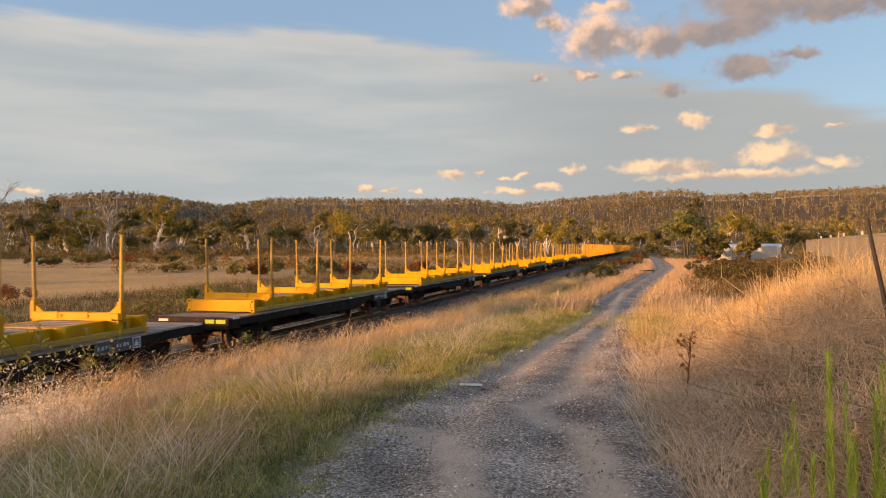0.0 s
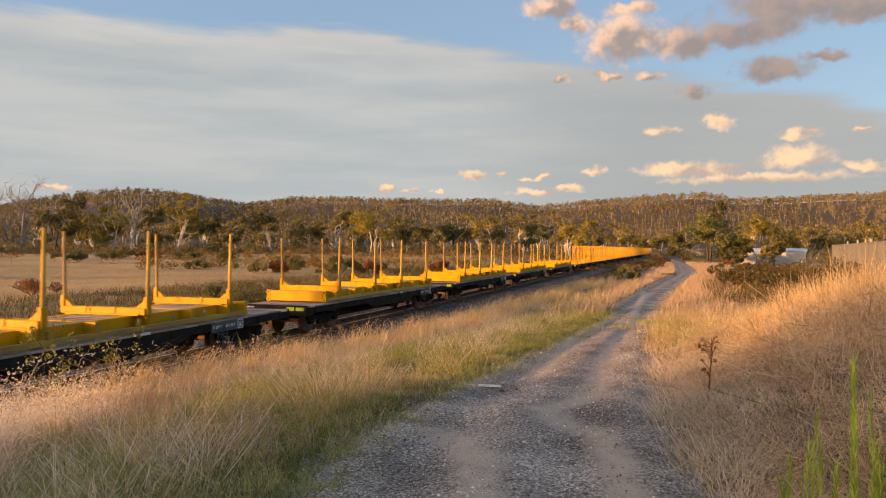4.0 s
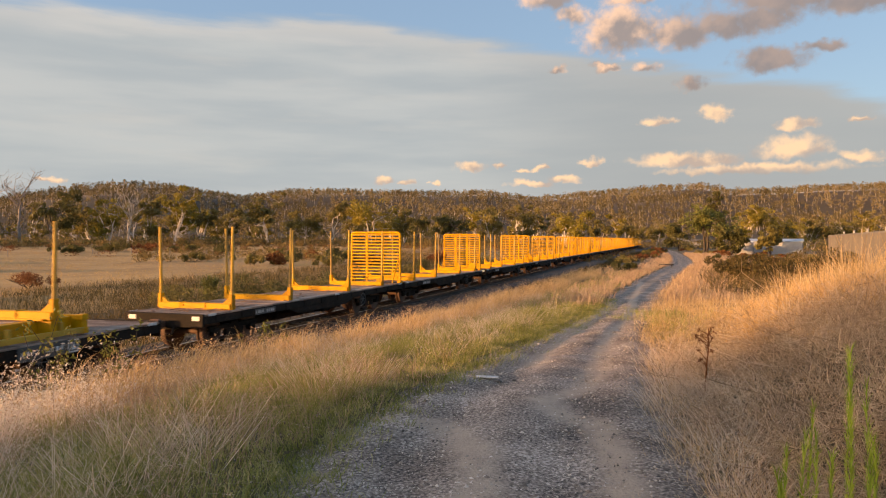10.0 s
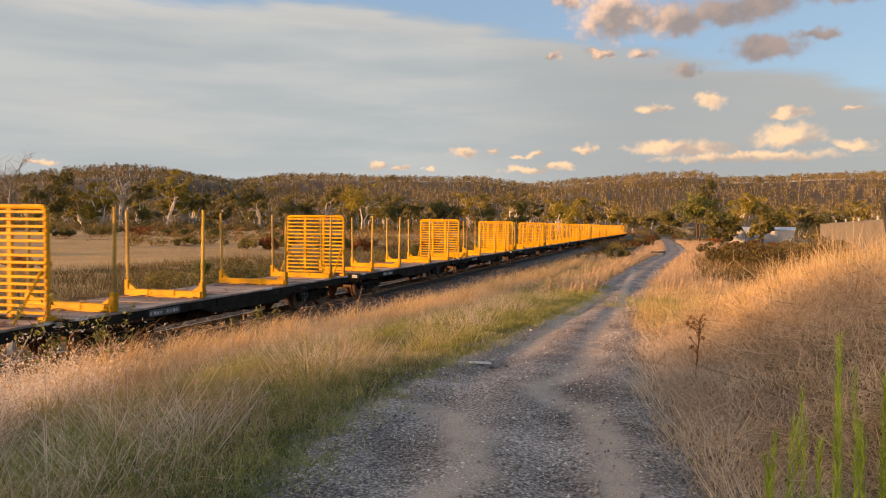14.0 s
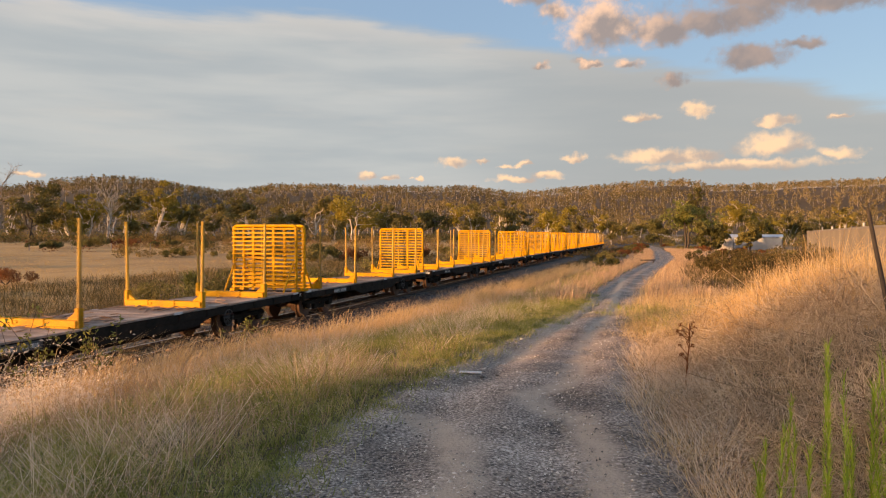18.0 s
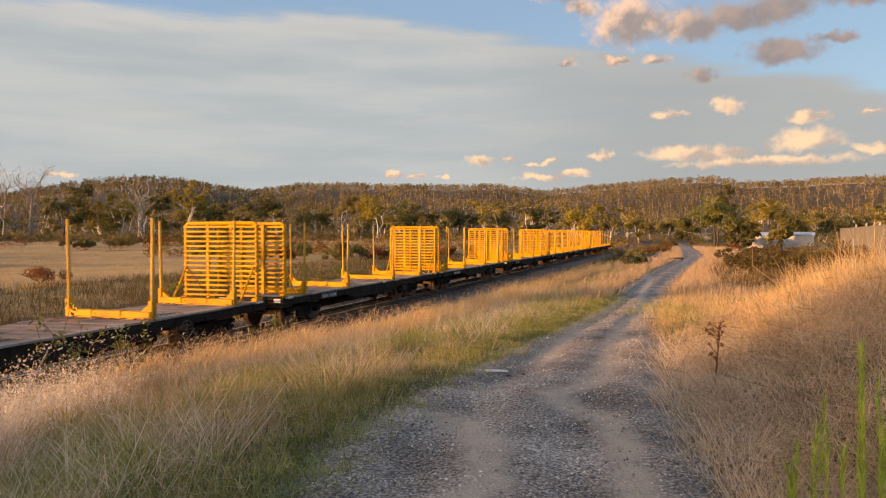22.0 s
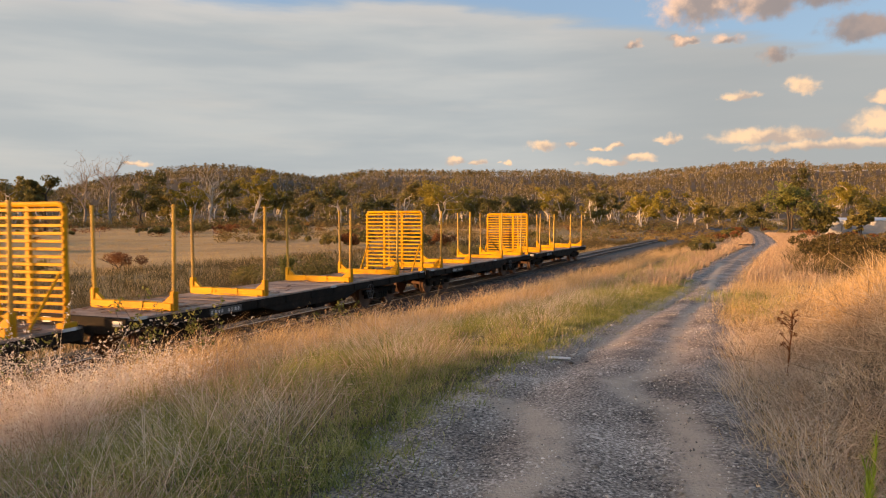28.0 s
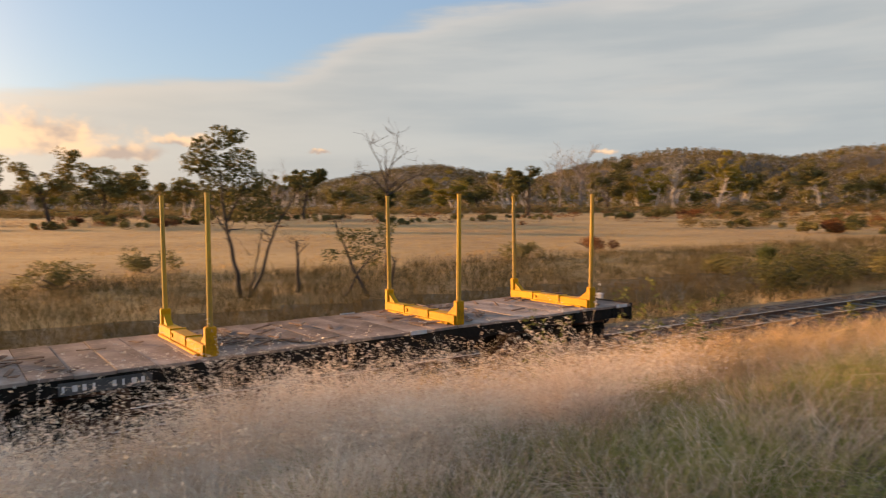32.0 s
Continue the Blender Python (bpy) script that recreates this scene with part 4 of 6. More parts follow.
def tufts(xy, per, spread, hlo, hhi, width, lean=0.5, dz=-0.02, wind=None):
    """Clumps of blades about the given places."""
    n = len(xy)
    base = np.repeat(on_ground(xy[:, 0], xy[:, 1], dz), per, axis=0)
    clump = np.array([max(0.25, 0.95 + 0.75 * noise.noise(Vector((a * 1.4, b * 1.4, 9.0))) + 0.55 * noise.noise(Vector((a * 4.0, b * 4.0, 2.0)))) for a, b in xy])
    hs = np.repeat(RNG.uniform(0.8, 1.2, n) * clump, per)
    m = len(base)
    off = RNG.normal(0, spread, (m, 2))
    base[:, :2] += off
    out = np.arctan2(off[:, 1], off[:, 0]) + RNG.normal(0, 0.7, m)
    if wind is not None:
        out = np.where(RNG.uniform(0, 1, m) < 0.6, wind + RNG.normal(0, 0.6, m), out)
    return blades(base, RNG.uniform(hlo, hhi, m) * hs, RNG.uniform(0.6, 1.3, m) * width, np.abs(RNG.normal(lean, 0.25, m)), out)


def leaf_cloud(centre, radius, count, size, squash=0.7):
    d = RNG.normal(0, 1, (count, 3))
    d /= np.linalg.norm(d, axis=1)[:, None]
    p = np.array(centre) + d * (RNG.uniform(0.25, 1, count) ** 0.5)[:, None] * radius * np.array([1, 1, squash])
    return leaf_quads(p, size)


def leaf_quads(p, size):
    count = len(p)
    a, b = RNG.normal(0, 1, (count, 3)), RNG.normal(0, 1, (count, 3))
    a /= np.linalg.norm(a, axis=1)[:, None]
    b = np.cross(a, b)
    b /= np.linalg.norm(b, axis=1)[:, None]
    s = (RNG.uniform(0.6, 1.3, count) * size)[:, None]
    v = np.stack([p - a * s, p + b * s * 0.45, p + a * s, p - b * s * 0.45], 1).reshape(-1, 3)
    t = (np.array([[0, 1, 2], [0, 2, 3]])[None] + (np.arange(count) * 4)[:, None, None]).reshape(-1, 3)
    return v, t


def limb(a, b, r0, r1, sides=5, bends=3, wob=0.06):
    """A crooked tapering limb as arrays."""
    a, b = np.array(a, float), np.array(b, float)
    ln = np.linalg.norm(b - a)
    pts = [a + (b - a) * i / bends + (RNG.normal(0, wob * ln, 3) if 0 < i < bends else 0) for i in range(bends + 1)]
    d = (b - a) / ln
    u = np.cross(d, [0.3, 0.9, 0.2])
    u /= np.linalg.norm(u)
    w = np.cross(d, u)
    v, t = [], []
    for i, p in enumerate(pts):
        r = r0 + (r1 - r0) * i / bends
        for k in range(sides):
            g = 2 * math.pi * k / sides
            v.append(p + (u * math.cos(g) + w * math.sin(g)) * r)
    for i in range(bends):
        for k in range(sides):
            p, q = i * sides + k, i * sides + (k + 1) % sides
            t += [(p, q, q + sides), (p, q + sides, p + sides)]
    return np.array(v), np.array(t), pts


def tree_arrays(height, spread, leafy, leaf, trunks=1, fork=0.3, clumps=14, dense=45, lean=0.1, dead_twigs=0):
    """Wood and leaves of a tree that stands at the origin. leafy: share of the height that bears leaves, 0 for a dead tree."""
    wood, leaves = [], []
    ends = []
    for k in range(trunks):
        ang = RNG.uniform(0, 6.28)
        r0 = height * (0.029 if leafy else 0.02) / math.sqrt(trunks) + 0.02
        top = np.array([math.cos(ang), math.sin(ang), 0]) * height * (lean if trunks == 1 else lean + 0.12) + np.array([0, 0, height * RNG.uniform(0.55, 0.7)])
        v, t, pts = limb((RNG.normal(0, 0.02) * height * 0.3, RNG.normal(0, 0.02) * height * 0.3, -0.15), top, r0, r0 * 0.45, 6, 5, 0.03)
        wood.append((v, t))
        for j in range(max(4, int((9 if leafy else 15) / trunks))):
            at = pts[min(len(pts) - 1, int(RNG.uniform(fork, 1.0) * len(pts)))]
            g = RNG.uniform(0, 6.28)
            reach = spread * RNG.uniform(0.45, 1.0)
            e = np.array([at[0] + math.cos(g) * reach, at[1] + math.sin(g) * reach, min(height, at[2] + height * RNG.uniform(-0.04 if leafy else 0.12, 0.42))])
            v, t, lp = limb(at, e, r0 * 0.34, r0 * 0.09, 5, 3, 0.09)
            wood.append((v, t))
            ends += [lp[-1], lp[-2]]
            for _ in range(3 + dead_twigs):
                q = lp[RNG.integers(1, len(lp))]
                g2 = RNG.uniform(0, 6.28)
                e2 = q + np.array([math.cos(g2), math.sin(g2), RNG.uniform(0.2, 1.2)]) * spread * RNG.uniform(0.15, 0.45)
                v, t, lp2 = limb(q, e2, r0 * 0.14, r0 * 0.05, 4, 2, 0.1)
                wood.append((v, t))
                ends.append(lp2[-1])
                for _ in range(dead_twigs):
                    q3 = lp2[RNG.integers(1, len(lp2))]
                    e3 = q3 + RNG.normal(0, 1, 3) * spread * 0.09 + np.array([0, 0, spread * 0.1])
                    v, t, _p = limb(q3, e3, r0 * 0.06, r0 * 0.03, 3, 1, 0.1)
                    wood.append((v, t))
    if leafy:
        ends = [e for e in ends if e[2] > height * (1 - leafy)]
        for i in range(clumps):
            c = ends[RNG.integers(0, len(ends))] + RNG.normal(0, spread * 0.08, 3)
            leaves.append(leaf_cloud(c, spread * RNG.uniform(0.16, 0.34), int(dense * RNG.uniform(0.6, 1.4)), leaf, 0.6))
    return join(wood), (join(leaves) if leaves else None)


def plant_tree(name, x, y, label, category, bark, leaf_mat, *args, turn=0.0, z=None, **kw):
    wood, leaves = tree_arrays(*args, **kw)
    base = new(name)
    tagged(base, label, category)
    base.matrix_basis = pose(x, y, ground_z(x, y) if z is None else z, 0, 0, turn)
    tri_mesh("trunk", *wood, bark, "", "", "", base)
    if leaves:
        tri_mesh("crown", *leaves, leaf_mat, "", "", "", base)
    return base


def polar(az, d):
    return d * math.sin(radians(az)), d * math.cos(radians(az))


# ---- verge grass between road and railway ----
def verge_places(n, near=3.0, reach=70.0):
    """Places on the verge, thinning out with distance; with f = 0 at the track's foot and 1 at the road's edge."""
    xs, ys, fs = [], [], []
    while len(xs) < n:
        y = -9 + (RNG.uniform(0, 1) ** 1.9) * (reach + 9)
        if y < 0 and RNG.uniform() < 0.35:
            continue
        a = track_x(y) + near_limit(y) - 0.1
        b = road_mid(y) - lerp_table(ROAD_W, y) / 2 + 0.12
        f = RNG.uniform(0, 1)
        x = a + (b - a) * f
        d = math.hypot(x, y)
        if d < 1.0 or RNG.uniform() > min(1.0, (9.0 / max(d, near)) ** 0.7):
            continue
        xs.append(x)
        ys.append(y)
        fs.append(f)
    return np.array(xs), np.array(ys), np.array(fs)


WIND = 0.4
TH = []


def lumps(x, y, scale, seed):
    return np.array([noise.noise(Vector((a * scale, b * scale, seed))) for a, b in zip(x, y)])


def plumes(xy, per, spread, hlo, hhi, width, lean, head, rows, wind=None):
    """Stalks in tufts, each with a loose feathery head of small flakes."""
    st = tufts(xy, per, spread, hlo, hhi, width, lean, wind=wind)
    v = st[0].reshape(-1, 5, 3)
    along = v[:, 4] - v[:, 2]
    flakes = np.concatenate([v[:, 4] - along * (0.75 * k / rows) + RNG.normal(0, 0.009 + 0.012 * k / rows, (len(v), 3)) for k in range(rows)])
    return join([st, leaf_quads(flakes, head)])


x, y, f = verge_places(17000)
nz = lumps(x, y, 0.35, 0.5)
patch = lumps(x, y, 1.1, 4.5)
pick = np.stack([x, y], 1)
tall = np.where(y > 9, f + nz * 0.3 < 0.5, f + nz * 0.45 < 0.28)
high = tall & (f < np.where(y > 9, 0.45, 0.34))
straw = [tufts(pick[high & (y >= 9.5)], 12, 0.09, 0.35, 0.7, 0.008, 0.7, wind=WIND),
         tufts(pick[high & (y < 9.5)], 10, 0.09, 0.35, 0.8, 0.006, 0.75, wind=WIND),
         tufts(pick[tall & ~high], 8, 0.09, 0.2, 0.42, 0.006, 0.95, wind=WIND)]
# the thick pale crest along the rails
cx, cy, cf = verge_places(7500, reach=60)
crest = (cy > 8.5) & (cf > 0.13) & (cf < 0.42)
straw.append(tufts(np.stack([cx, cy], 1)[crest], 12, 0.08, 0.38, 0.72, 0.009, 0.8, wind=WIND))
tri_mesh("dry_grass", *join(straw), STRAW, "tall dry straw-coloured grass on the railway verge", "grass")

# green tussocks with darker gaps between them
west = (x < -4.0) & (y < 6.5)
low = ~high & (f < 0.93) & ~(west & (patch < 0.28))
green = [tufts(pick[low & (patch > -0.12)], 17, 0.07, 0.16, 0.38, 0.0056, 1.0),
         tufts(pick[low & (patch <= -0.12)], 9, 0.08, 0.10, 0.24, 0.006, 0.9),
         tufts(pick[~tall & (f >= 0.88)], 14, 0.08, 0.03, 0.09, 0.006, 0.9),
         tufts(pick[tall & (nz > -0.15) & (y < 9)], 7, 0.10, 0.2, 0.5, 0.007, 0.7)]
tri_mesh("green_grass", *join(green), GREEN_GRASS, "mixed green grass tussocks along the edge of the road", "grass")
edge_xy = []
while len(edge_xy) < 3600:
    yy = 2.5 + RNG.uniform(0, 1) ** 1.5 * 26
    edge_xy.append((road_mid(yy) - lerp_table(ROAD_W, yy) / 2 + RNG.normal(-0.04, 0.24), yy))
tri_mesh("edge_turf", *tufts(np.array(edge_xy), 9, 0.06, 0.04, 0.10, 0.0065, 1.0, dz=0.04), GREEN_GRASS, "short green turf creeping over the gravel's edge", "grass")

# bleached straws arching out of the green in loose sheaves
ax, ay, af = verge_places(7000, reach=34)
sheaf = lumps(ax, ay, 0.9, 8.5)
sel = (sheaf > 0.06) & (af > 0.12) & (af < 0.9)
arch = tufts(np.stack([ax, ay], 1)[sel], 9, 0.12, 0.34, 0.62, 0.0046, 1.45)
tri_mesh("bent_straw", *arch, PALE_GRASS, "bleached straws arching over the green verge", "grass")

# loose bleached tussocks where no green grows
pale = tufts(pick[west & (patch < 0.3)], 20, 0.09, 0.22, 0.6, 0.0075, 1.0)
tri_mesh("bleached_grass", *pale, PLUME, "loose bleached tussocks above the railway cutting", "grass")

# long seeded stalks on the crest
sx, sy, sf = verge_places(4200)
keep = (sf < 0.5) & (sy > 6)
p = on_ground(sx[keep], sy[keep])
n = len(p)
h = RNG.uniform(0.5, 0.9, n)
lean = np.abs(RNG.normal(0.3, 0.15, n))
turn = np.where(RNG.uniform(0, 1, n) < 0.7, WIND + RNG.normal(0, 0.7, n), RNG.uniform(0, 6.28, n))
st = blades(p, h, np.full(n, 0.006), lean, turn)
tips = st[0].reshape(-1, 5, 3)[:, 4]
mids = st[0].reshape(-1, 5, 3)[:, 2]
along = tips - mids
seeds = np.concatenate([tips - along * k + RNG.normal(0, 0.012, tips.shape) for k in (0.0, 0.08, 0.16, 0.24, 0.32)])
tri_mesh("seed_stalks", *join([st, leaf_quads(seeds, 0.021)]), SEED, "brown seeding grass stalks beside the railway", "grass")

# bleached feathery plumes on the near verge
px, py, pf = verge_places(6500, reach=16)
bunch = lumps(px, py, 0.8, 6.5)
q = np.stack([px, py], 1)
sel = (py < 9.5) & (pf < 0.75) & (bunch > -0.1) & ((pf < 0.3) | (px < -4.0))
tri_mesh("feather_grass", *plumes(q[sel], 8, 0.08, 0.4, 0.85, 0.005, 0.75, 0.013, 11), PLUME, "bleached feathery grass plumes on the near verge", "grass")
near = ((py < 4.6) & (pf < 0.45) & (bunch > -0.2)) | ((py < 6.2) & (pf < 0.62) & (px < -2.8) & (bunch > 0.1))
tri_mesh("plume_grass", *plumes(q[near], 9, 0.09, 0.55, 1.0, 0.0055, 0.8, 0.015, 12), PLUME, "tall pale grass plumes drooping towards the rails", "grass")
sel = (py < 10) & (pf >= 0.42) & (bunch > -0.1) & (px >= -4.0)
tri_mesh("seeding_grass", *plumes(q[sel], 5, 0.10, 0.3, 0.55, 0.0045, 0.6, 0.009, 4), SEED, "fine brown seeding grass among the green", "grass")

# dark dead weeds at the foot of the ballast
for k in range(46):
    yy = RNG.uniform(2.0, 17.0)
    xx = track_x(yy) + near_limit(yy) + RNG.normal(0.0, 0.3)
    wd = tagged(new("dead_weed"), "dark dead branching weed beside the ballast", "weed")
    wd.matrix_basis = pose(xx, yy, ground_z(xx, yy))
    hh = RNG.uniform(0.45, 0.95)
    st, tips = [], []
    for _ in range(4):
        v, t, pts = limb((0, 0, -0.03), (RNG.normal(0, 0.25), RNG.normal(0, 0.25), hh * RNG.uniform(0.7, 1.1)), 0.008, 0.004, 4, 4, 0.06)
        st.append((v, t))
        for _ in range(5):
            o = pts[RNG.integers(2, 5)]
            v, t, p2 = limb(o, o + RNG.normal(0, 0.13, 3) + np.array([0, 0, 0.06]), 0.004, 0.002, 3, 2, 0.1)
            st.append((v, t))
            tips.append(p2[-1])
    tri_mesh("stem", *join(st), BARK_DARK, "", "", "", wd)
    tri_mesh("seed_head", *leaf_quads(np.repeat(np.array(tips), 4, axis=0) + RNG.normal(0, 0.02, (len(tips) * 4, 3)), 0.02), SEED, "", "", "stuff", wd)

# ---- short growth at the road's edges and on its crown ----
xs, ys = [], []
while len(xs) < 6500:
    yy = 2 + RNG.uniform(0, 1) ** 1.6 * 75
    rx, hw = road_mid(yy), lerp_table(ROAD_W, yy) / 2
    xx = rx + hw - 0.15 + RNG.exponential(0.8 if yy < 8 else 2.2)
    if xx - rx - hw > (5 if yy < 8 else 11) or (yy < 12 and RNG.uniform() < 0.5):
        continue
    xs.append(xx)
    ys.append(yy)
q = np.stack([xs, ys], 1)
far = q[:, 1] > 11
side = [tufts(q[far], 9, 0.15, 0.12, 0.36, 0.0065, 0.8, wind=WIND), tufts(q[~far], 8, 0.12, 0.04, 0.2, 0.004, 1.1)]
tri_mesh("roadside_dry_grass", *join(side), STRAW, "short dry grass at the foot of the bank", "grass")
q = []
for cx, cy, sx2, sy2, cnt in ((5.75, 18.6, 0.22, 1.6, 110), (5.1, 16.0, 0.2, 0.9, 70), (4.2, 12.6, 0.15, 0.5, 40), (4.45, 17.8, 0.12, 0.35, 16), (4.6, 13.8, 0.25, 0.8, 60)):
    q.append(np.stack([RNG.normal(cx, sx2, cnt), RNG.normal(cy, sy2, cnt)], 1))
tri_mesh("roadside_green_grass", *tufts(np.concatenate(q), 12, 0.08, 0.10, 0.32, 0.008, 0.5), GREEN_GRASS, "small green tufts growing in the gravel", "grass")

fx = []
while len(fx) < 1150:
    yy = RNG.uniform(2.2, 10.5)
    fx.append((road_mid(yy) + lerp_table(ROAD_W, yy) / 2 + abs(RNG.normal(0.2, 0.75)), yy))
tri_mesh("bank_foot_grass", *tufts(np.array(fx), 9, 0.12, 0.08, 0.3, 0.0048, 1.3), PALE_GRASS, "thin pale grass sprawling from the bank onto the gravel", "grass")
fx = []
while len(fx) < 5200:
    yy = RNG.uniform(24, 150)
    w = lerp_table(ROAD_W, yy) / 2 + 0.25
    fx.append((road_mid(yy) + w + RNG.exponential(2.2), yy) if RNG.uniform() < 0.62 else (road_mid(yy) - w - RNG.exponential(1.0), yy))
tri_mesh("far_roadside_grass", *tufts(np.array(fx), 9, 0.22, 0.2, 0.62, 0.018, 0.6, wind=WIND), SEED, "dull dry grass crowding the far road", "grass")
bx = []
while len(bx) < 900:
    yy = RNG.uniform(34, 170)
    bx.append((track_x(yy) + near_limit(yy) + RNG.uniform(0.2, 1.8), yy))
tri_mesh("trackside_scrub", *tufts(np.array(bx), 10, 0.3, 0.25, 0.7, 0.03, 0.7), RUSH, "dark brown growth along the foot of the ballast", "scrub")

# ---- the overgrown bank beside the road ----
BANK_TOP = [(0.3, 0.10), (0.7, 0.2), (1.3, 0.55), (1.8, 0.92), (2.4, 1.25), (4.0, 1.6), (6.0, 1.8)]


def bank_places(n, y0, y1):
    out = []
    while len(out) < n:
        yy = RNG.uniform(y0, y1)
        dd = 0.3 + abs(RNG.normal(0, 1)) * 1.9
        xx = road_mid(yy) + lerp_table(ROAD_W, yy) / 2 + dd
        if dd > 6 or math.hypot(xx, yy) < 2.7:
            continue
        g = ground_z(xx, yy)
        top = (lerp_table(BANK_TOP, dd) - 0.0) * (1 - 0.5 * smooth(8.5, 13, yy)) * (0.15 + 0.85 * smooth(19.5, 25.5, math.degrees(math.atan2(xx, yy)))) + lerp_table(ROAD_Z, yy)
        out.append((xx, yy, g, max(0.10, top - g)))
    return np.array(out)


b = np.repeat(bank_places(1500, 2.2, 14.0), 16, axis=0)
n = len(b)
base = b[:, :3].copy()
base[:, :2] += RNG.normal(0, 0.16, (n, 2))
lift = RNG.uniform(0, 0.72, n)
base[:, 2] += b[:, 3] * lift
tri_mesh("dry_bramble", *blades(base, np.minimum(b[:, 3] * (1 - lift) * RNG.uniform(0.5, 1.1, n), 0.6), np.full(n, 0.0042), RNG.uniform(0.2, 2.2, n), None, 0.3), TWIG, "tangled mass of dry brown weed stems on the bank", "dry weeds")
stems = []
for xx, yy, g, top in bank_places(620, 2.4, 13.5):
    b = np.array([xx, yy, g + top * RNG.uniform(0.0, 0.6)])
    for k in range(4):
        e = b + np.array([RNG.normal(0, 0.35), RNG.normal(0, 0.35), (g + top - b[2]) * RNG.uniform(0.3, 1.05)])
        v, t, pts = limb(b, e, 0.0048, 0.0026, 3, 3, 0.12)
        stems.append((v, t))
        for _ in range(4):
            s = pts[RNG.integers(1, 4)]
            v, t, _p = limb(s, s + RNG.normal(0, 0.13, 3) + np.array([0, 0, 0.03]), 0.0032, 0.0016, 3, 2, 0.14)
            stems.append((v, t))
tri_mesh("dead_branches", *join(stems), TWIG, "criss-crossing dead stems in the dry weeds", "dry weeds")

# tall sunlit grass on the bank's far shoulder
rows = []
while len(rows) < 1500:
    a, d = RNG.uniform(21.5, 33), RNG.uniform(10.5, 17.5)
    rows.append((a, *polar(a, d)))
rows = np.array(rows)
reeds = []
for lo, hi, h0, h1 in ((21.5, 23.5, 0.12, 0.3), (23.5, 25.5, 0.25, 0.5), (25.5, 27.5, 0.45, 0.85), (27.5, 33, 0.6, 1.0)):
    sel = (rows[:, 0] >= lo) & (rows[:, 0] < hi)
    reeds.append(tufts(rows[sel][:, 1:], 12, 0.12, h0, h1, 0.007, 0.3))
reeds = join(reeds)
tri_mesh("tall_reed_grass", *reeds, STRAW, "tall golden reed grass catching the low sun", "grass")
# dark marshy thicket farther on
for a, d, h, w in ((21.8, 62, 1.5, 4.5), (23.2, 60, 1.7, 5.0), (24.8, 58, 1.8, 5.0), (26.4, 56, 2.0, 5.0), (28.0, 54, 2.0, 5.0), (22.6, 50, 1.2, 4.4), (25.4, 48, 1.4, 4.4)):
    TH.append((a, d, h, w))

rows = []
while len(rows) < 1700:
    rows.append(polar(RNG.uniform(18.5, 30), RNG.uniform(30, 78)))
rows = np.array(rows)
rows = rows[[rx > road_mid(ry) + 3.5 for rx, ry in rows]]
tri_mesh("marsh_rushes", *tufts(rows, 10, 0.35, 0.3, 0.8, 0.025, 0.6), RUSH, "dark olive rushes in the hollow beside the road", "rushes")

# green shoots in front
sh = []
for k in range(30):
    a, d = RNG.uniform(25.0, 36) if k % 3 else RNG.uniform(29, 36), RNG.uniform(3.3, 4.7)
    cx, cy = polar(a, d)
    hh = RNG.uniform(0.45, 1.1) * (0.6 + 0.4 * smooth(26, 31, a))
    z = ground_z(cx, cy)
    ax = np.array([cx, cy, z]) + np.array([0, 0, 1]) * np.linspace(0, hh, 90)[:, None]
    ax[:, :2] += np.linspace(0, RNG.normal(0, 0.06), 90)[:, None]
    v, t = blades(ax, np.full(90, 0.085), np.full(90, 0.005), np.full(90, 0.45), None, 0.1)
    sh.append((v, t))
tri_mesh("green_shoots", *join(sh), FENNEL, "feathery upright green weeds at the foot of the bank", "weeds")
# ---- rushes and scrub beyond the railway ----
def beyond(n, u0, u1, y0, y1):
    out = []
    while len(out) < n:
        yy = y0 + RNG.uniform(0, 1) ** 1.4 * (y1 - y0)
        uu = u0 + RNG.uniform(0, 1) ** 1.3 * (u1 - u0)
        out.append((track_x(yy) - uu, yy))
    return np.array(out)


q = beyond(12500, 3.4, 27, -6, 110)
tri_mesh("rushes", *tufts(q, 9, 0.24, 0.3, 0.85, 0.016, 0.75), RUSH, "rough olive and brown rushes beyond the railway", "rushes")
q = beyond(3500, 3.2, 6.0, -6, 90)
tri_mesh("trackside_straw", *tufts(q, 7, 0.15, 0.15, 0.45, 0.012, 0.5), STRAW, "pale grass at the foot of the far side ballast", "grass")
xs = []
while len(xs) < 9000:
    a, d = RNG.uniform(-78, 6), RNG.uniform(30, 190)
    px, py = polar(a, d)
    if px < track_x(py) - 17:
        xs.append((px, py))
tri_mesh("paddock_grass", *tufts(np.array(xs), 8, 0.5, 0.10, 0.27, 0.03, 0.8), GOLD_GRASS, "cropped golden grass of the paddock", "grass")


def bush(name, x, y, h, w, mat, label, count=1400, leaf=0.06, clumps=12):
    ob = tagged(new(name), label, "bush")
    ob.matrix_basis = pose(x, y, ground_z(x, y))
    cl = []
    count = int(count * 1.8)
    for k in range(clumps):
        g, rr = RNG.uniform(0, 6.28), RNG.uniform(0, 0.75) * w / 2
        cl.append(leaf_cloud((math.cos(g) * rr, math.sin(g) * rr, h * RNG.uniform(0.2, 0.75)), min(w, h * 1.6) * RNG.uniform(0.18, 0.3), count // clumps, leaf, 0.8))
    tri_mesh("foliage", *join(cl), mat, "", "", "", ob)
    for _ in range(4):
        tri_mesh("stem", *limb((0, 0, -0.05), (RNG.normal(0, w * 0.2), RNG.normal(0, w * 0.2), h * 0.6), 0.03, 0.01, 5, 3)[:2], BARK_DARK, "", "", "", ob)
    return ob


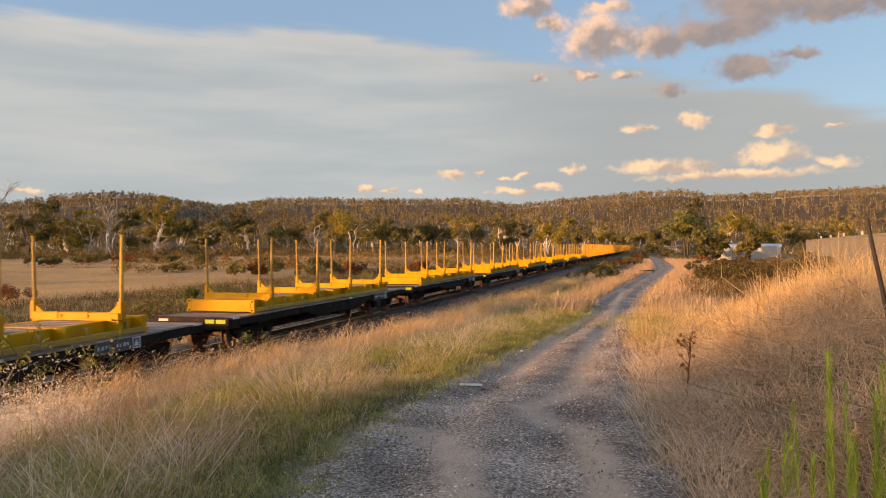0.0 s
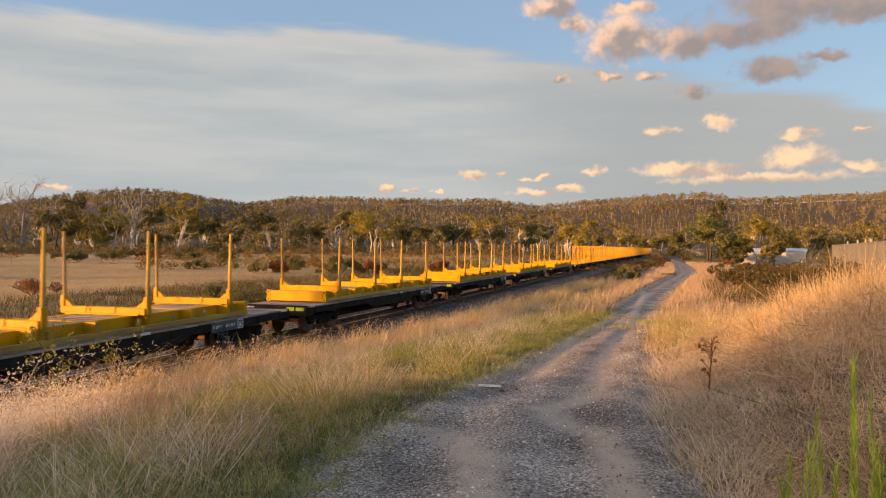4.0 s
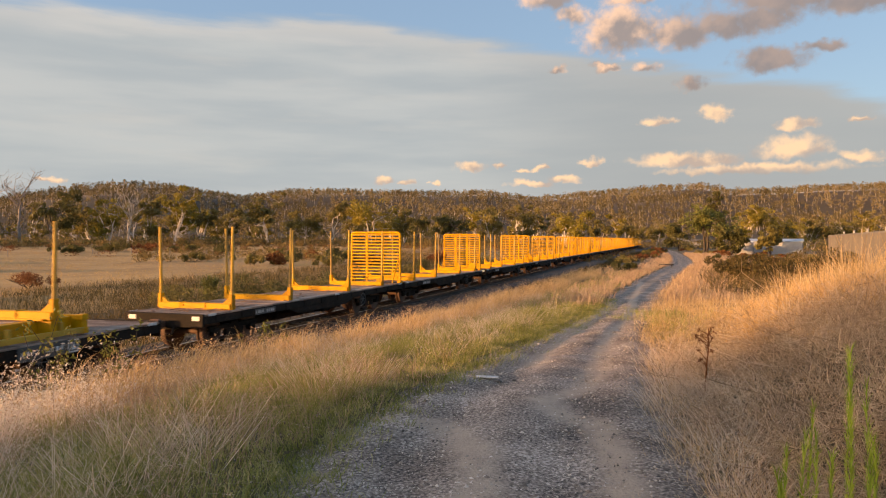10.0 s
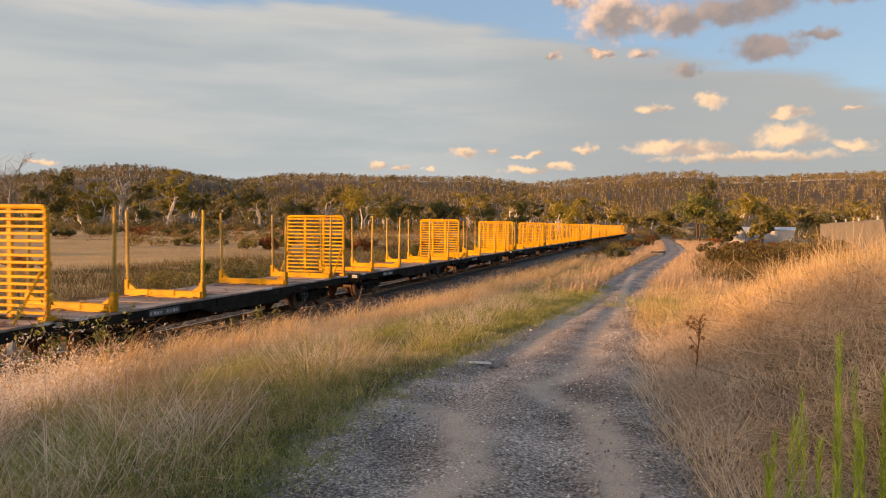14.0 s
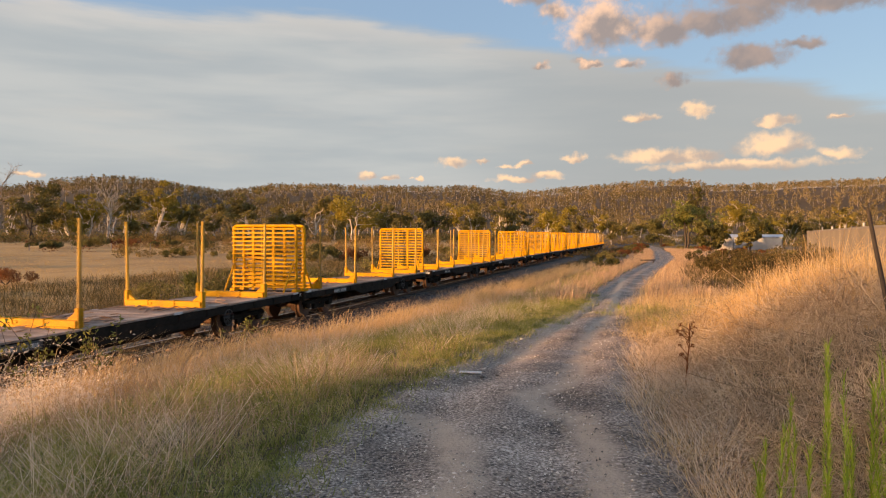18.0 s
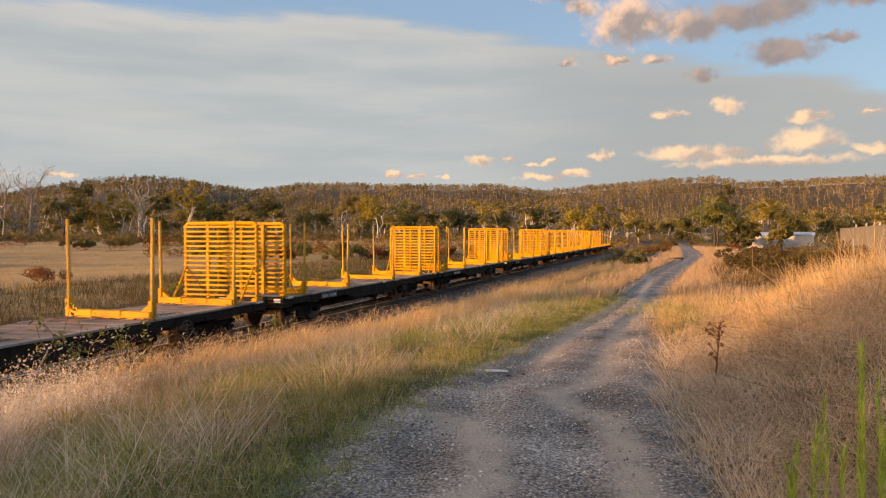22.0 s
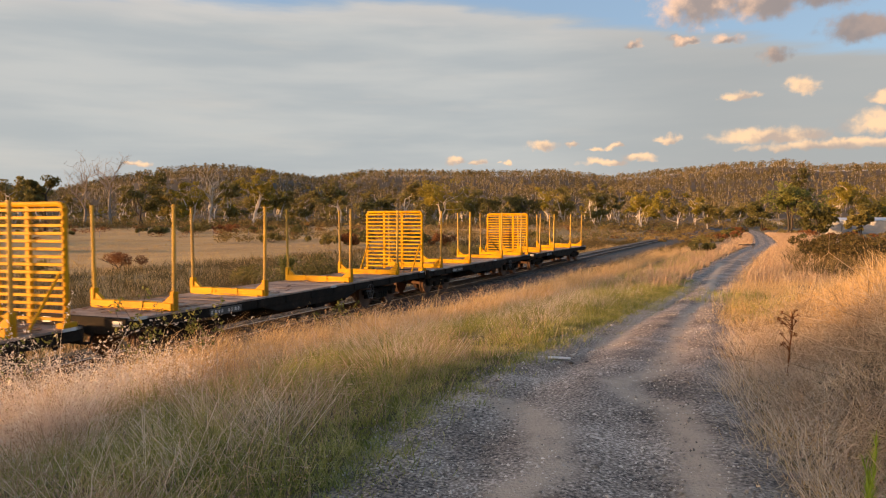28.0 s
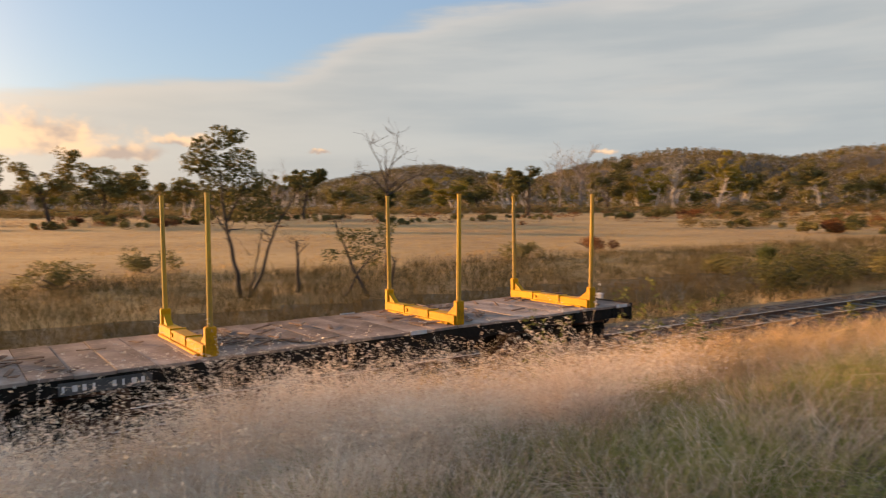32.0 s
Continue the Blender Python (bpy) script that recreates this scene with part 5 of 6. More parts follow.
for a, d, h, w, mat in ((-17.6, 31, 1.7, 2.6, LEAF_DARK), (-15.2, 33, 1.9, 4.2, LEAF_DARK), (-12.6, 36, 1.6, 4.4, LEAF_DARK), (-10.2, 40, 1.5, 4.0, LEAF_GUM),
                        (-8.2, 50, 1.4, 4.0, LEAF_DARK), (-4.0, 62, 1.5, 4.0, LEAF_GUM), (-1.5, 74, 1.6, 5.0, LEAF_DARK), (2.5, 95, 1.9, 6.0, LEAF_GUM), (-20.5, 40, 1.1, 3.0, LEAF_GUM),
                        (-30.0, 55, 1.2, 5.0, RUST_LEAF), (-36, 48, 1.3, 4.0, LEAF_GUM), (-64, 42, 1.4, 5.0, LEAF_DARK), (-70, 36, 1.3, 5, LEAF_GUM), (6.0, 120, 2.2, 8.0, LEAF_DARK)):
    bush("scrub_bush", *polar(a, d), h, w, mat, "dense scrubby bush in the rough ground beyond the rails")
for a, d, h, w in TH:
    bush("marsh_thicket", *polar(a, d), h, w, RUSH if w > 4.2 else RUST_LEAF, "olive brown thicket in the hollow beside the road", 1500, 0.09, 14)
# pointed green bush
px, py = polar(-17.9, 34)
ob = tagged(new("spiky_bush"), "bright green pointed bush behind the railway", "bush")
ob.matrix_basis = pose(px, py, ground_z(px, py) + 0.9)
n = 500
b = np.zeros((n, 3)) + RNG.normal(0, 0.12, (n, 3)) + np.array([0, 0, 0.3])
tri_mesh("fronds", *blades(b, RNG.uniform(0.35, 0.85, n), np.full(n, 0.03), RNG.uniform(0.1, 1.5, n), None, 0.5), LEAF_GREEN, "", "", "", ob)
tri_mesh("stem", *limb((0, 0, -1.0), (0, 0, 0.4), 0.08, 0.06, 6, 2, 0.01)[:2], BARK_DARK, "", "", "", ob)

# ---- the two trees close beyond the railway ----
def grown_tree(name, az, d, label, stems, clouds, leaf=0.1):
    """A tree from its stems, lists of (sideways, up, radius), and its clumps of leaves, (sideways, up, radius, leaves)."""
    px, py = polar(az, d)
    ob = tagged(new(name), label, "tree")
    ob.matrix_basis = pose(px, py, ground_z(px, py) - 0.1, 0, 0, -az)
    for k, stem in enumerate(stems):
        bits = []
        deep = RNG.normal(0, 0.25)
        pts = [np.array([r, deep * i * 0.5, u]) for i, (r, u, _) in enumerate(stem)]
        for i in range(len(stem) - 1):
            bits.append(limb(pts[i], pts[i + 1], stem[i][2], stem[i + 1][2], 6, 3, 0.025)[:2])
            if not i and len(stem) > 2:
                continue
            for _ in range(5):
                o = pts[i] + (pts[i + 1] - pts[i]) * RNG.uniform(0.3, 1.0)
                v, t, p2 = limb(o, o + np.array([RNG.normal(0, 0.4), RNG.normal(0, 0.4), RNG.uniform(0.1, 0.6)]), stem[i + 1][2] * 0.6, 0.006, 4, 3, 0.1)
                bits.append((v, t))
                for _ in range(2):
                    o2 = p2[RNG.integers(1, 4)]
                    bits.append(limb(o2, o2 + np.array([RNG.normal(0, 0.2), RNG.normal(0, 0.2), RNG.uniform(0.02, 0.3)]), 0.008, 0.004, 3, 2, 0.1)[:2])
        tri_mesh("trunk" if k == 0 else "limb", *join(bits), BARK_DARK, "", "", "", ob)
    if clouds:
        tri_mesh("crown", *join([leaf_cloud((r, RNG.normal(0, 0.5), u), c * 1.1, int(n * 1.9), leaf, 0.75) for r, u, c, n in clouds]), LEAF_DARK, "", "", "", ob)
    return ob


grown_tree("wattle_tree", -57.9, 30, "dark open-crowned wattle with leaning stems in the paddock",
           [[(0, 0, 0.11), (-0.25, 1.6, 0.085), (-0.5, 3.2, 0.06), (-0.7, 5.4, 0.02)], [(0.35, 0, 0.08), (1.0, 1.6, 0.06), (1.5, 3.0, 0.04), (2.6, 4.6, 0.015)],
            [(0.3, 0, 0.05), (0.6, 1.4, 0.035), (0.9, 2.8, 0.015)], [(-0.5, 3.0, 0.05), (0.1, 4.2, 0.03), (0.5, 5.0, 0.015)], [(-0.4, 2.6, 0.04), (-1.1, 3.8, 0.025), (-1.5, 5.2, 0.012)]],
           [(-1.3, 6.1, 0.55, 120), (-0.6, 6.4, 0.6, 150), (-1.6, 5.4, 0.6, 150), (-0.8, 5.2, 0.75, 210), (0.1, 5.6, 0.6, 150), (0.3, 4.7, 0.75, 200), (-0.9, 4.2, 0.8, 200), (0.9, 4.5, 0.5, 110),
            (1.0, 3.6, 0.65, 150), (-1.3, 3.4, 0.45, 80), (0.3, 3.5, 0.6, 130), (2.7, 4.9, 0.4, 80), (2.2, 4.7, 0.3, 40), (0.0, 6.4, 0.35, 60)])
grown_tree("dead_tree", -46.6, 30, "slender bare dead tree with drooping boughs in the paddock",
           [[(0, 0, 0.085), (0.03, 3.2, 0.06), (0.0, 4.6, 0.045), (0.0, 6.0, 0.012)], [(0, 4.3, 0.035), (-0.7, 5.0, 0.025), (-1.3, 5.2, 0.01)], [(0, 4.7, 0.035), (-0.5, 5.9, 0.02), (-0.8, 6.7, 0.008)],
            [(0, 4.9, 0.03), (0.4, 6.0, 0.018), (0.5, 6.8, 0.008)], [(0, 4.2, 0.035), (0.8, 4.8, 0.022), (1.6, 5.1, 0.01)], [(0.2, 5.4, 0.02), (0.9, 6.0, 0.008)]], [])
grown_tree("young_wattle", -49.0, 29.5, "small dark half-fallen wattle with thin foliage",
           [[(0.5, 0, 0.09), (-0.2, 1.3, 0.06), (-0.9, 3.2, 0.02)], [(-0.6, 0, 0.06), (0.0, 1.1, 0.04), (0.7, 1.9, 0.015)], [(1.1, 0, 0.09), (1.4, 0.9, 0.07), (1.5, 1.5, 0.04)]],
           [(-0.5, 2.6, 0.4, 90), (0.2, 2.5, 0.55, 150), (0.9, 2.4, 0.5, 130), (-0.2, 1.9, 0.45, 110), (0.6, 1.7, 0.5, 130), (-1.1, 1.8, 0.35, 70), (1.2, 2.9, 0.4, 80)], 0.065)
grown_tree("dead_tree", -53.6, 31, "short broken dead trunk beside the wattle", [[(0, 0, 0.09), (0.03, 1.3, 0.07), (-0.02, 2.3, 0.03)], [(0, 1.6, 0.03), (0.5, 2.2, 0.01)]], [])

# ---- the line of gums beyond the paddock ----
GUM = "eucalypt with pale trunk at the edge of the paddock"
for az, d, h, sp, leafy, mat, bark, tr, lab in (
        (-30.5, 200, 20.5, 6.0, 0, LEAF_GUM, BARK_GREY, 1, "tall bare dead gum with grey limbs"), (-32.2, 205, 17, 5.0, 0, LEAF_GUM, BARK_GREY, 1, "bare dead gum with grey limbs"),
        (-28.3, 205, 13, 5.5, 0.7, LEAF_DARK, BARK_DARK, 2, "dark green gum at the edge of the paddock"), (-26.0, 215, 12, 4.5, 0.7, LEAF_GUM, BARK_PALE, 2, GUM),
        (-24.9, 200, 11.5, 4.4, 0.75, LEAF_GOLD, BARK_PALE, 2, GUM), (-23.6, 200, 15.5, 4.6, 0.0, LEAF_GUM, BARK_PALE, 1, "bare-topped pale gum among green ones"),
        (-22.4, 205, 10.5, 4.0, 0.7, LEAF_GUM, BARK_PALE, 2, GUM), (-20.5, 195, 14, 4.6, 0.66, LEAF_GOLD, BARK_PALE, 3, "golden-leaved gum with bright white trunks"),
        (-18.6, 205, 11.5, 3.4, 0.5, LEAF_GUM, BARK_PALE, 2, GUM), (-16.2, 215, 10, 4.5, 0.8, LEAF_GUM, BARK_PALE, 2, GUM), (-13.6, 195, 13.0, 5.0, 0.6, LEAF_GUM, BARK_PALE, 2, GUM),
        (-10.8, 210, 10.5, 4.4, 0.55, LEAF_GUM, BARK_PALE, 3, "thin gum with many pale stems"), (-8.8, 205, 13.5, 4.0, 0.45, LEAF_GUM, BARK_PALE, 2, "thin gum with bare pale limbs"),
        (-5.8, 190, 11.8, 7.2, 0.6, LEAF_GOLD, BARK_PALE, 2, "large spreading gum with a broad crown"), (-3.0, 205, 11, 4.6, 0.7, LEAF_GUM, BARK_PALE, 2, GUM),
        (0.5, 215, 10, 5.0, 0.8, LEAF_DARK, BARK_DARK, 2, "dark low gum behind the paddock"), (3.9, 215, 11.5, 5.0, 0.7, LEAF_GUM, BARK_PALE, 2, GUM), (6.6, 225, 9.5, 4.5, 0.8, LEAF_GUM, BARK_PALE, 2, GUM),
        (9.6, 205, 10.5, 5.2, 0.85, LEAF_GOLD, BARK_PALE, 2, "rounded yellow-green gum beyond the paddock"), (12.3, 225, 9, 3.5, 0.5, LEAF_GUM, BARK_PALE, 2, "small pale-stemmed gum near the line"),
        (14.6, 260, 8.5, 4.0, 0.8, LEAF_GUM, BARK_PALE, 2, GUM), (16.6, 300, 9, 4.5, 0.8, LEAF_GUM, BARK_PALE, 2, GUM),
        (20.1, 165, 11.5, 5.4, 0.85, LEAF_GREEN, BARK_DARK, 2, "broad bright green tree beside the road"), (20.9, 185, 14.5, 3.2, 0.9, LEAF_DARK, BARK_DARK, 1, "tall dark pine behind the green tree"),
        (18.3, 200, 8.5, 4.5, 0.9, LEAF_DARK, BARK_DARK, 2, "dark tree beside the road"), (22.0, 150, 6.0, 3.2, 0.95, LEAF_DARK, BARK_DARK, 2, "dark dense tree beside the shed"),
        (24.6, 140, 4.6, 2.2, 0.9, LEAF_GUM, BARK_DARK, 2, "small tree in front of the shed"), (22.9, 230, 11, 5, 0.8, LEAF_GOLD, BARK_PALE, 2, GUM), (25.5, 240, 11, 6, 0.85, LEAF_GOLD, BARK_PALE, 2, GUM),
        (27.3, 245, 10, 5, 0.85, LEAF_GUM, BARK_PALE, 2, GUM), (29.5, 250, 11, 5, 0.85, LEAF_GUM, BARK_PALE, 2, GUM),
        (-34.7, 165, 12.5, 3.6, 0.55, LEAF_DARK, BARK_DARK, 1, "tall dark gum standing above the others"), (-36.5, 200, 11, 4.5, 0.6, LEAF_GUM, BARK_PALE, 3, "gum with reddish lit stems"),
        (-38.4, 205, 9.5, 5, 0.85, LEAF_DARK, BARK_DARK, 2, "dark low gum behind the paddock"), (-40.5, 190, 10.5, 5.0, 0.85, LEAF_GOLD, BARK_PALE, 2, "rounded yellow-green gum beyond the paddock"), (-43, 210, 8.5, 5, 0.85, LEAF_GUM, BARK_PALE, 2, GUM),
        (-46, 220, 7.5, 4.5, 0.85, LEAF_DARK, BARK_DARK, 2, "dark low gum behind the paddock"), (-49.5, 215, 9, 5, 0.8, LEAF_GUM, BARK_PALE, 2, GUM), (-52.3, 150, 11, 3.6, 0.35, LEAF_DARK, BARK_DARK, 1, "slender gum with a small flat crown"),
        (-54.5, 190, 12.5, 5, 0, LEAF_GUM, BARK_GREY, 1, "bare dead gum with grey limbs"), (-61, 170, 10, 4.5, 0.7, LEAF_GUM, BARK_PALE, 2, GUM), (-64, 165, 11, 5, 0.6, LEAF_GUM, BARK_PALE, 2, GUM),
        (-66.5, 150, 12.5, 5.5, 0.6, LEAF_GUM, BARK_DARK, 2, "broad dark gum beside the paddock"), (-70, 150, 13.5, 6, 0.65, LEAF_GUM, BARK_DARK, 2, "broad dark gum beside the paddock"), (-73.5, 140, 12, 6, 0.65, LEAF_DARK, BARK_DARK, 2, "broad dark gum beside the paddock")):
    px, py = polar(az, d)
    plant_tree("gum_tree" if leafy else "dead_gum_tree", px, py, lab, "tree", bark, mat, h, sp, leafy, 0.32, trunks=tr, clumps=52, dense=62, lean=0.06, dead_twigs=0 if leafy else 2, z=ground_z(px, py) - 0.2)

# more gums behind, standing in the scrub
PROTO = []
for k, (h, sp, leafy, mat, bark, tr) in enumerate(((10, 3.6, 0.7, LEAF_GUM, BARK_PALE, 2), (12, 4.2, 0.6, LEAF_GOLD, BARK_PALE, 2), (9, 4.4, 0.8, LEAF_GUM, BARK_PALE, 3), (11, 3.8, 0.65, LEAF_DARK, BARK_DARK, 2), (12.5, 3.4, 0.4, LEAF_GUM, BARK_PALE, 2))):
    px, py = polar(-27.0 + k * 8.3, 238)
    ob = plant_tree("gum_tree", px, py, "gum standing in the scrub below the hills", "tree", bark, mat, h, sp, leafy, 0.36, trunks=tr, clumps=38, dense=42, lean=0.06)
    PROTO.append(tagged(ob, group="gums below the hills"))
for k in range(150):
    a, d = RNG.uniform(-79, 33), RNG.uniform(225, 430)
    if 14 < a < 21 and d < 330:
        continue
    px, py = polar(a, d)
    copy_thing(PROTO[k % 5], pose(px, py, ground_z(px, py) - 0.2, 0, 0, RNG.uniform(0, 360)) @ Matrix.Scale(RNG.uniform(0.65, 1.1), 4))
# rough growth along the far part of road and railway
for k in range(46):
    yy = RNG.uniform(62, 210)
    xx = (track_x(yy) + RNG.uniform(6.5, 10.5)) if k % 2 else road_mid(yy) + RNG.uniform(3.5, 22)
    bush("roadside_bush", xx, yy, RNG.uniform(0.5, 1.3), RNG.uniform(2.5, 6), (RUST_LEAF, LEAF_GUM, LEAF_DARK)[k % 3], "low rough bush beside the far road", 700, 0.11, 9)
# low dark scrub in the paddock
for k in range(34):
    a, d = ((RNG.uniform(-29, -19), RNG.uniform(135, 160)) if k < 13 else (RNG.uniform(-20, 2), RNG.uniform(62, 130)) if k < 27 else (RNG.uniform(-75, -50), RNG.uniform(120, 160)))
    bush("scrub_bush", *polar(a, d), RNG.uniform(0.9, 1.9), RNG.uniform(3, 7), (LEAF_DARK, RUST_LEAF, LEAF_GUM)[k % 3], "low dark scrub bush in the dry paddock", 900, 0.13, 10)

# the dark row of scrub along the paddock's far side
for k in range(22):
    bush("scrub_bush", *polar(-80 + k * 2.2 + RNG.uniform(-0.8, 0.8), RNG.uniform(112, 150)), RNG.uniform(0.9, 1.7), RNG.uniform(4, 9), (LEAF_DARK, LEAF_GUM)[k % 2], "low dark scrub bush along the paddock's far side", 700, 0.16, 9)

# undergrowth under the gums
under = []
for k in range(1500):
    a = RNG.uniform(-80, 34)
    d = RNG.uniform(188, 430)
    if 10 < a < 21:
        d = RNG.uniform(230, 330)
    px, py = polar(a, d)
    h = RNG.uniform(1.0, 3.6) * (1 + 0.9 * smooth(260, 420, d))
    z = ground_z(px, py)
    under.append(leaf_cloud((px, py, z + h * 0.45), h * 0.8, 46, 0.24, 0.65))
for k in range(800):
    px, py = polar(RNG.uniform(-80, 14), RNG.uniform(180, 225))
    h = RNG.uniform(0.8, 2.4)
    under.append(leaf_cloud((px, py, ground_z(px, py) + h * 0.42), h * 0.9, 60, 0.26, 0.6))
tri_mesh("undergrowth", *join(under), SCRUB, "thick warm brown scrub under the gums", "scrub")
dark = []
for k in range(300):
    px, py = polar(RNG.uniform(-80, 13), RNG.uniform(184, 235))
    h = RNG.uniform(1.2, 3.4)
    dark.append(leaf_cloud((px, py, ground_z(px, py) + h * 0.42), h * 0.85, 60, 0.28, 0.65))
for k in range(90):
    px, py = polar(RNG.uniform(17, 34), RNG.uniform(200, 330))
    h = RNG.uniform(2, 5)
    dark.append(leaf_cloud((px, py, ground_z(px, py) + h * 0.42), h * 0.9, 60, 0.3, 0.65))
tri_mesh("dark_undergrowth", *join(dark), LEAF_DARK, "dark green scrub along the paddock's far edge", "scrub")
belt = []
for k in range(420):
    px, py = polar(RNG.uniform(-23, 15), RNG.uniform(100, 188))
    belt.append(leaf_cloud((px, py, ground_z(px, py) + 0.35), RNG.uniform(0.6, 2.0), 60, 0.17, 0.5))
tri_mesh("scrub_belt", *join(belt), SCRUB, "patchy brown scrub between the line and the gums", "scrub")
brown = []
for k in range(260):
    a = RNG.uniform(-80, 14)
    d = RNG.uniform(110, 190)
    px, py = polar(a, d)
    if RNG.uniform() < 0.5 and d < 150:
        continue
    z = ground_z(px, py)
    brown.append(leaf_cloud((px, py, z + 0.3), RNG.uniform(0.7, 2.2), 60, 0.16, 0.4))
tri_mesh("bracken", *join(brown), RUST_LEAF, "low rust-brown bracken on the paddock's edge", "scrub")


# ---- forest on the hills ----
def forest(n):
    kinds = []
    for k in range(9):
        wv, wt, _ = limb((0, 0, -1), (RNG.normal(0, 0.7), RNG.normal(0, 0.7), RNG.uniform(8, 10.5)), 0.15, 0.06, 3, 2, 0.03)
        cl = []
        for _ in range(6):
            lv, lt = leaf_cloud((RNG.normal(0, 1.4), RNG.normal(0, 1.4), RNG.uniform(2.6, 11.2)), RNG.uniform(1.0, 2.1), 16, 0.95, 0.85)
            cl.append((lv.reshape(-1, 4, 3)[:, :3].reshape(-1, 3), np.arange(len(lv) // 4 * 3).reshape(-1, 3)))
        kinds.append(((wv, wt), join(cl)))
    trunk_v, trunk_t, leaf_v, leaf_t, kv, kl = [], [], [], [], 0, 0
    for i in range(n):
        a = RNG.uniform(-84, 40)
        d = 440 + (RNG.uniform(0, 1) ** 0.75) * 900
        px, py = polar(a, d)
        z = ground_z(px, py)
        (wv, wt), (lv, lt) = kinds[RNG.integers(0, 9)]
        s = RNG.uniform(0.5, 1.05)
        g = RNG.uniform(0, 6.28)
        c, sn = math.cos(g) * s, math.sin(g) * s
        m = np.array([[c, -sn, 0], [sn, c, 0], [0, 0, s]])
        o = np.array([px, py, z])
        trunk_v.append(wv @ m.T + o)
        trunk_t.append(wt + kv)
        kv += len(wv)
        leaf_v.append(lv @ m.T + o)
        leaf_t.append(lt + kl)
        kl += len(lv)
    tri_mesh("forest_trunks", np.concatenate(trunk_v), np.concatenate(trunk_t), BARK_PALE, "pale trunks of the hillside forest", "forest")
    tri_mesh("hill_forest", np.concatenate(leaf_v), np.concatenate(leaf_t), FOREST_LEAF, "open dry eucalypt forest covering the hills", "forest")


forest(12000)

# unseen gums added behind the viewer's shoulder to shade the near verge and road
sd = np.array([math.sin(radians(SUN_AZ)), math.cos(radians(SUN_AZ))])
sn = np.array([sd[1], -sd[0]])
for k in range(13):
    q = 5.2 - k * 3.6
    px, py = sd * (140.0 + 5 * math.sin(k * 2.1)) + sn * q
    ob = plant_tree("gum_tree", px, py, "unseen gum added to shade the near verge and road", "tree", BARK_PALE, LEAF_GUM, 20.6 + 0.5 * math.sin(k * 1.7), 3.2, 0.5, 0.5, trunks=2, clumps=30, dense=40, lean=0.03)
    # extra leaves fill the crown so that no sun leaks through
    full = [leaf_cloud((RNG.uniform(-1.6, 1.6), RNG.uniform(-1.6, 1.6), u), RNG.uniform(1.2, 1.9), 26, 0.55, 0.8) for u in np.linspace(12.0, 19.4, 26)]
    tri_mesh("lower_crown", *join(full), LEAF_GUM, "", "", "", ob)


# ---- buildings beside the line ----
def shed(x, y, w, l, h, turn, wall, roof, label, ribs=24, pitch=0.12):
    ob = tagged(new("shed"), label, "shed")
    ob.matrix_basis = pose(x, y, ground_z(x, y) - 0.1, 0, 0, turn)
    rise = w * 0.5 * pitch
    for s in (-1, 1):
        bm = fresh()
        box(bm, min(s * w / 2, s * (w / 2 - 0.15)), max(s * w / 2, s * (w / 2 - 0.15)), -l / 2, l / 2, 0, h)
        part("wall", bm, wall, ob)
        bm = fresh()
        v = [bm.verts.new(p) for p in ((s * (w / 2 + 0.25), -l / 2 - 0.2, h - 0.02), (s * (w / 2 + 0.25), l / 2 + 0.2, h - 0.02), (0, l / 2 + 0.2, h + rise), (0, -l / 2 - 0.2, h + rise))]
        u = [bm.verts.new(p.co + Vector((0, 0, 0.1))) for p in v]
        bm.faces.new(v)
        bm.faces.new(list(reversed(u)))
        for i in range(4):
            bm.faces.new((v[i], v[(i + 1) % 4], u[(i + 1) % 4], u[i]))
        bmesh.ops.recalc_face_normals(bm, faces=bm.faces)
        part("roof", bm, roof, ob)
        bm = fresh()
        y0 = s * (l / 2 - 0.1)
        pts = [(-w / 2 + 0.15, 0), (w / 2 - 0.15, 0), (w / 2 - 0.15, h), (0, h + rise - 0.02), (-w / 2 + 0.15, h)]
        a = [bm.verts.new((p, y0 - 0.07, q)) for p, q in pts]
        b = [bm.verts.new((p, y0 + 0.07, q)) for p, q in pts]
        bm.faces.new(a)
        bm.faces.new(list(reversed(b)))
        for i in range(5):
            bm.faces.new((a[i], b[i], b[(i + 1) % 5], a[(i + 1) % 5]))
        bmesh.ops.recalc_face_normals(bm, faces=bm.faces)
        part("gable_wall", bm, wall, ob)
    bm = fresh()
    for i in range(ribs):
        yy = -l / 2 + (i + 0.5) * l / ribs
        for s in (-1, 1):
            box(bm, min(s * (w / 2 + 0.003), s * (w / 2 + 0.03)), max(s * (w / 2 + 0.003), s * (w / 2 + 0.03)), yy - 0.05, yy + 0.05, 0.1, h - 0.1)
    part("wall_ribs", bm, wall, ob)["kind"] = "stuff"
    bm = fresh()
    box(bm, -w * 0.16, w * 0.16, -l / 2 - 0.03, -l / 2 + 0.02, 0.05, h * 0.8, 0.01)
    part("roller_door", bm, ROOF_GREY, ob, "grey roller door")
    return ob


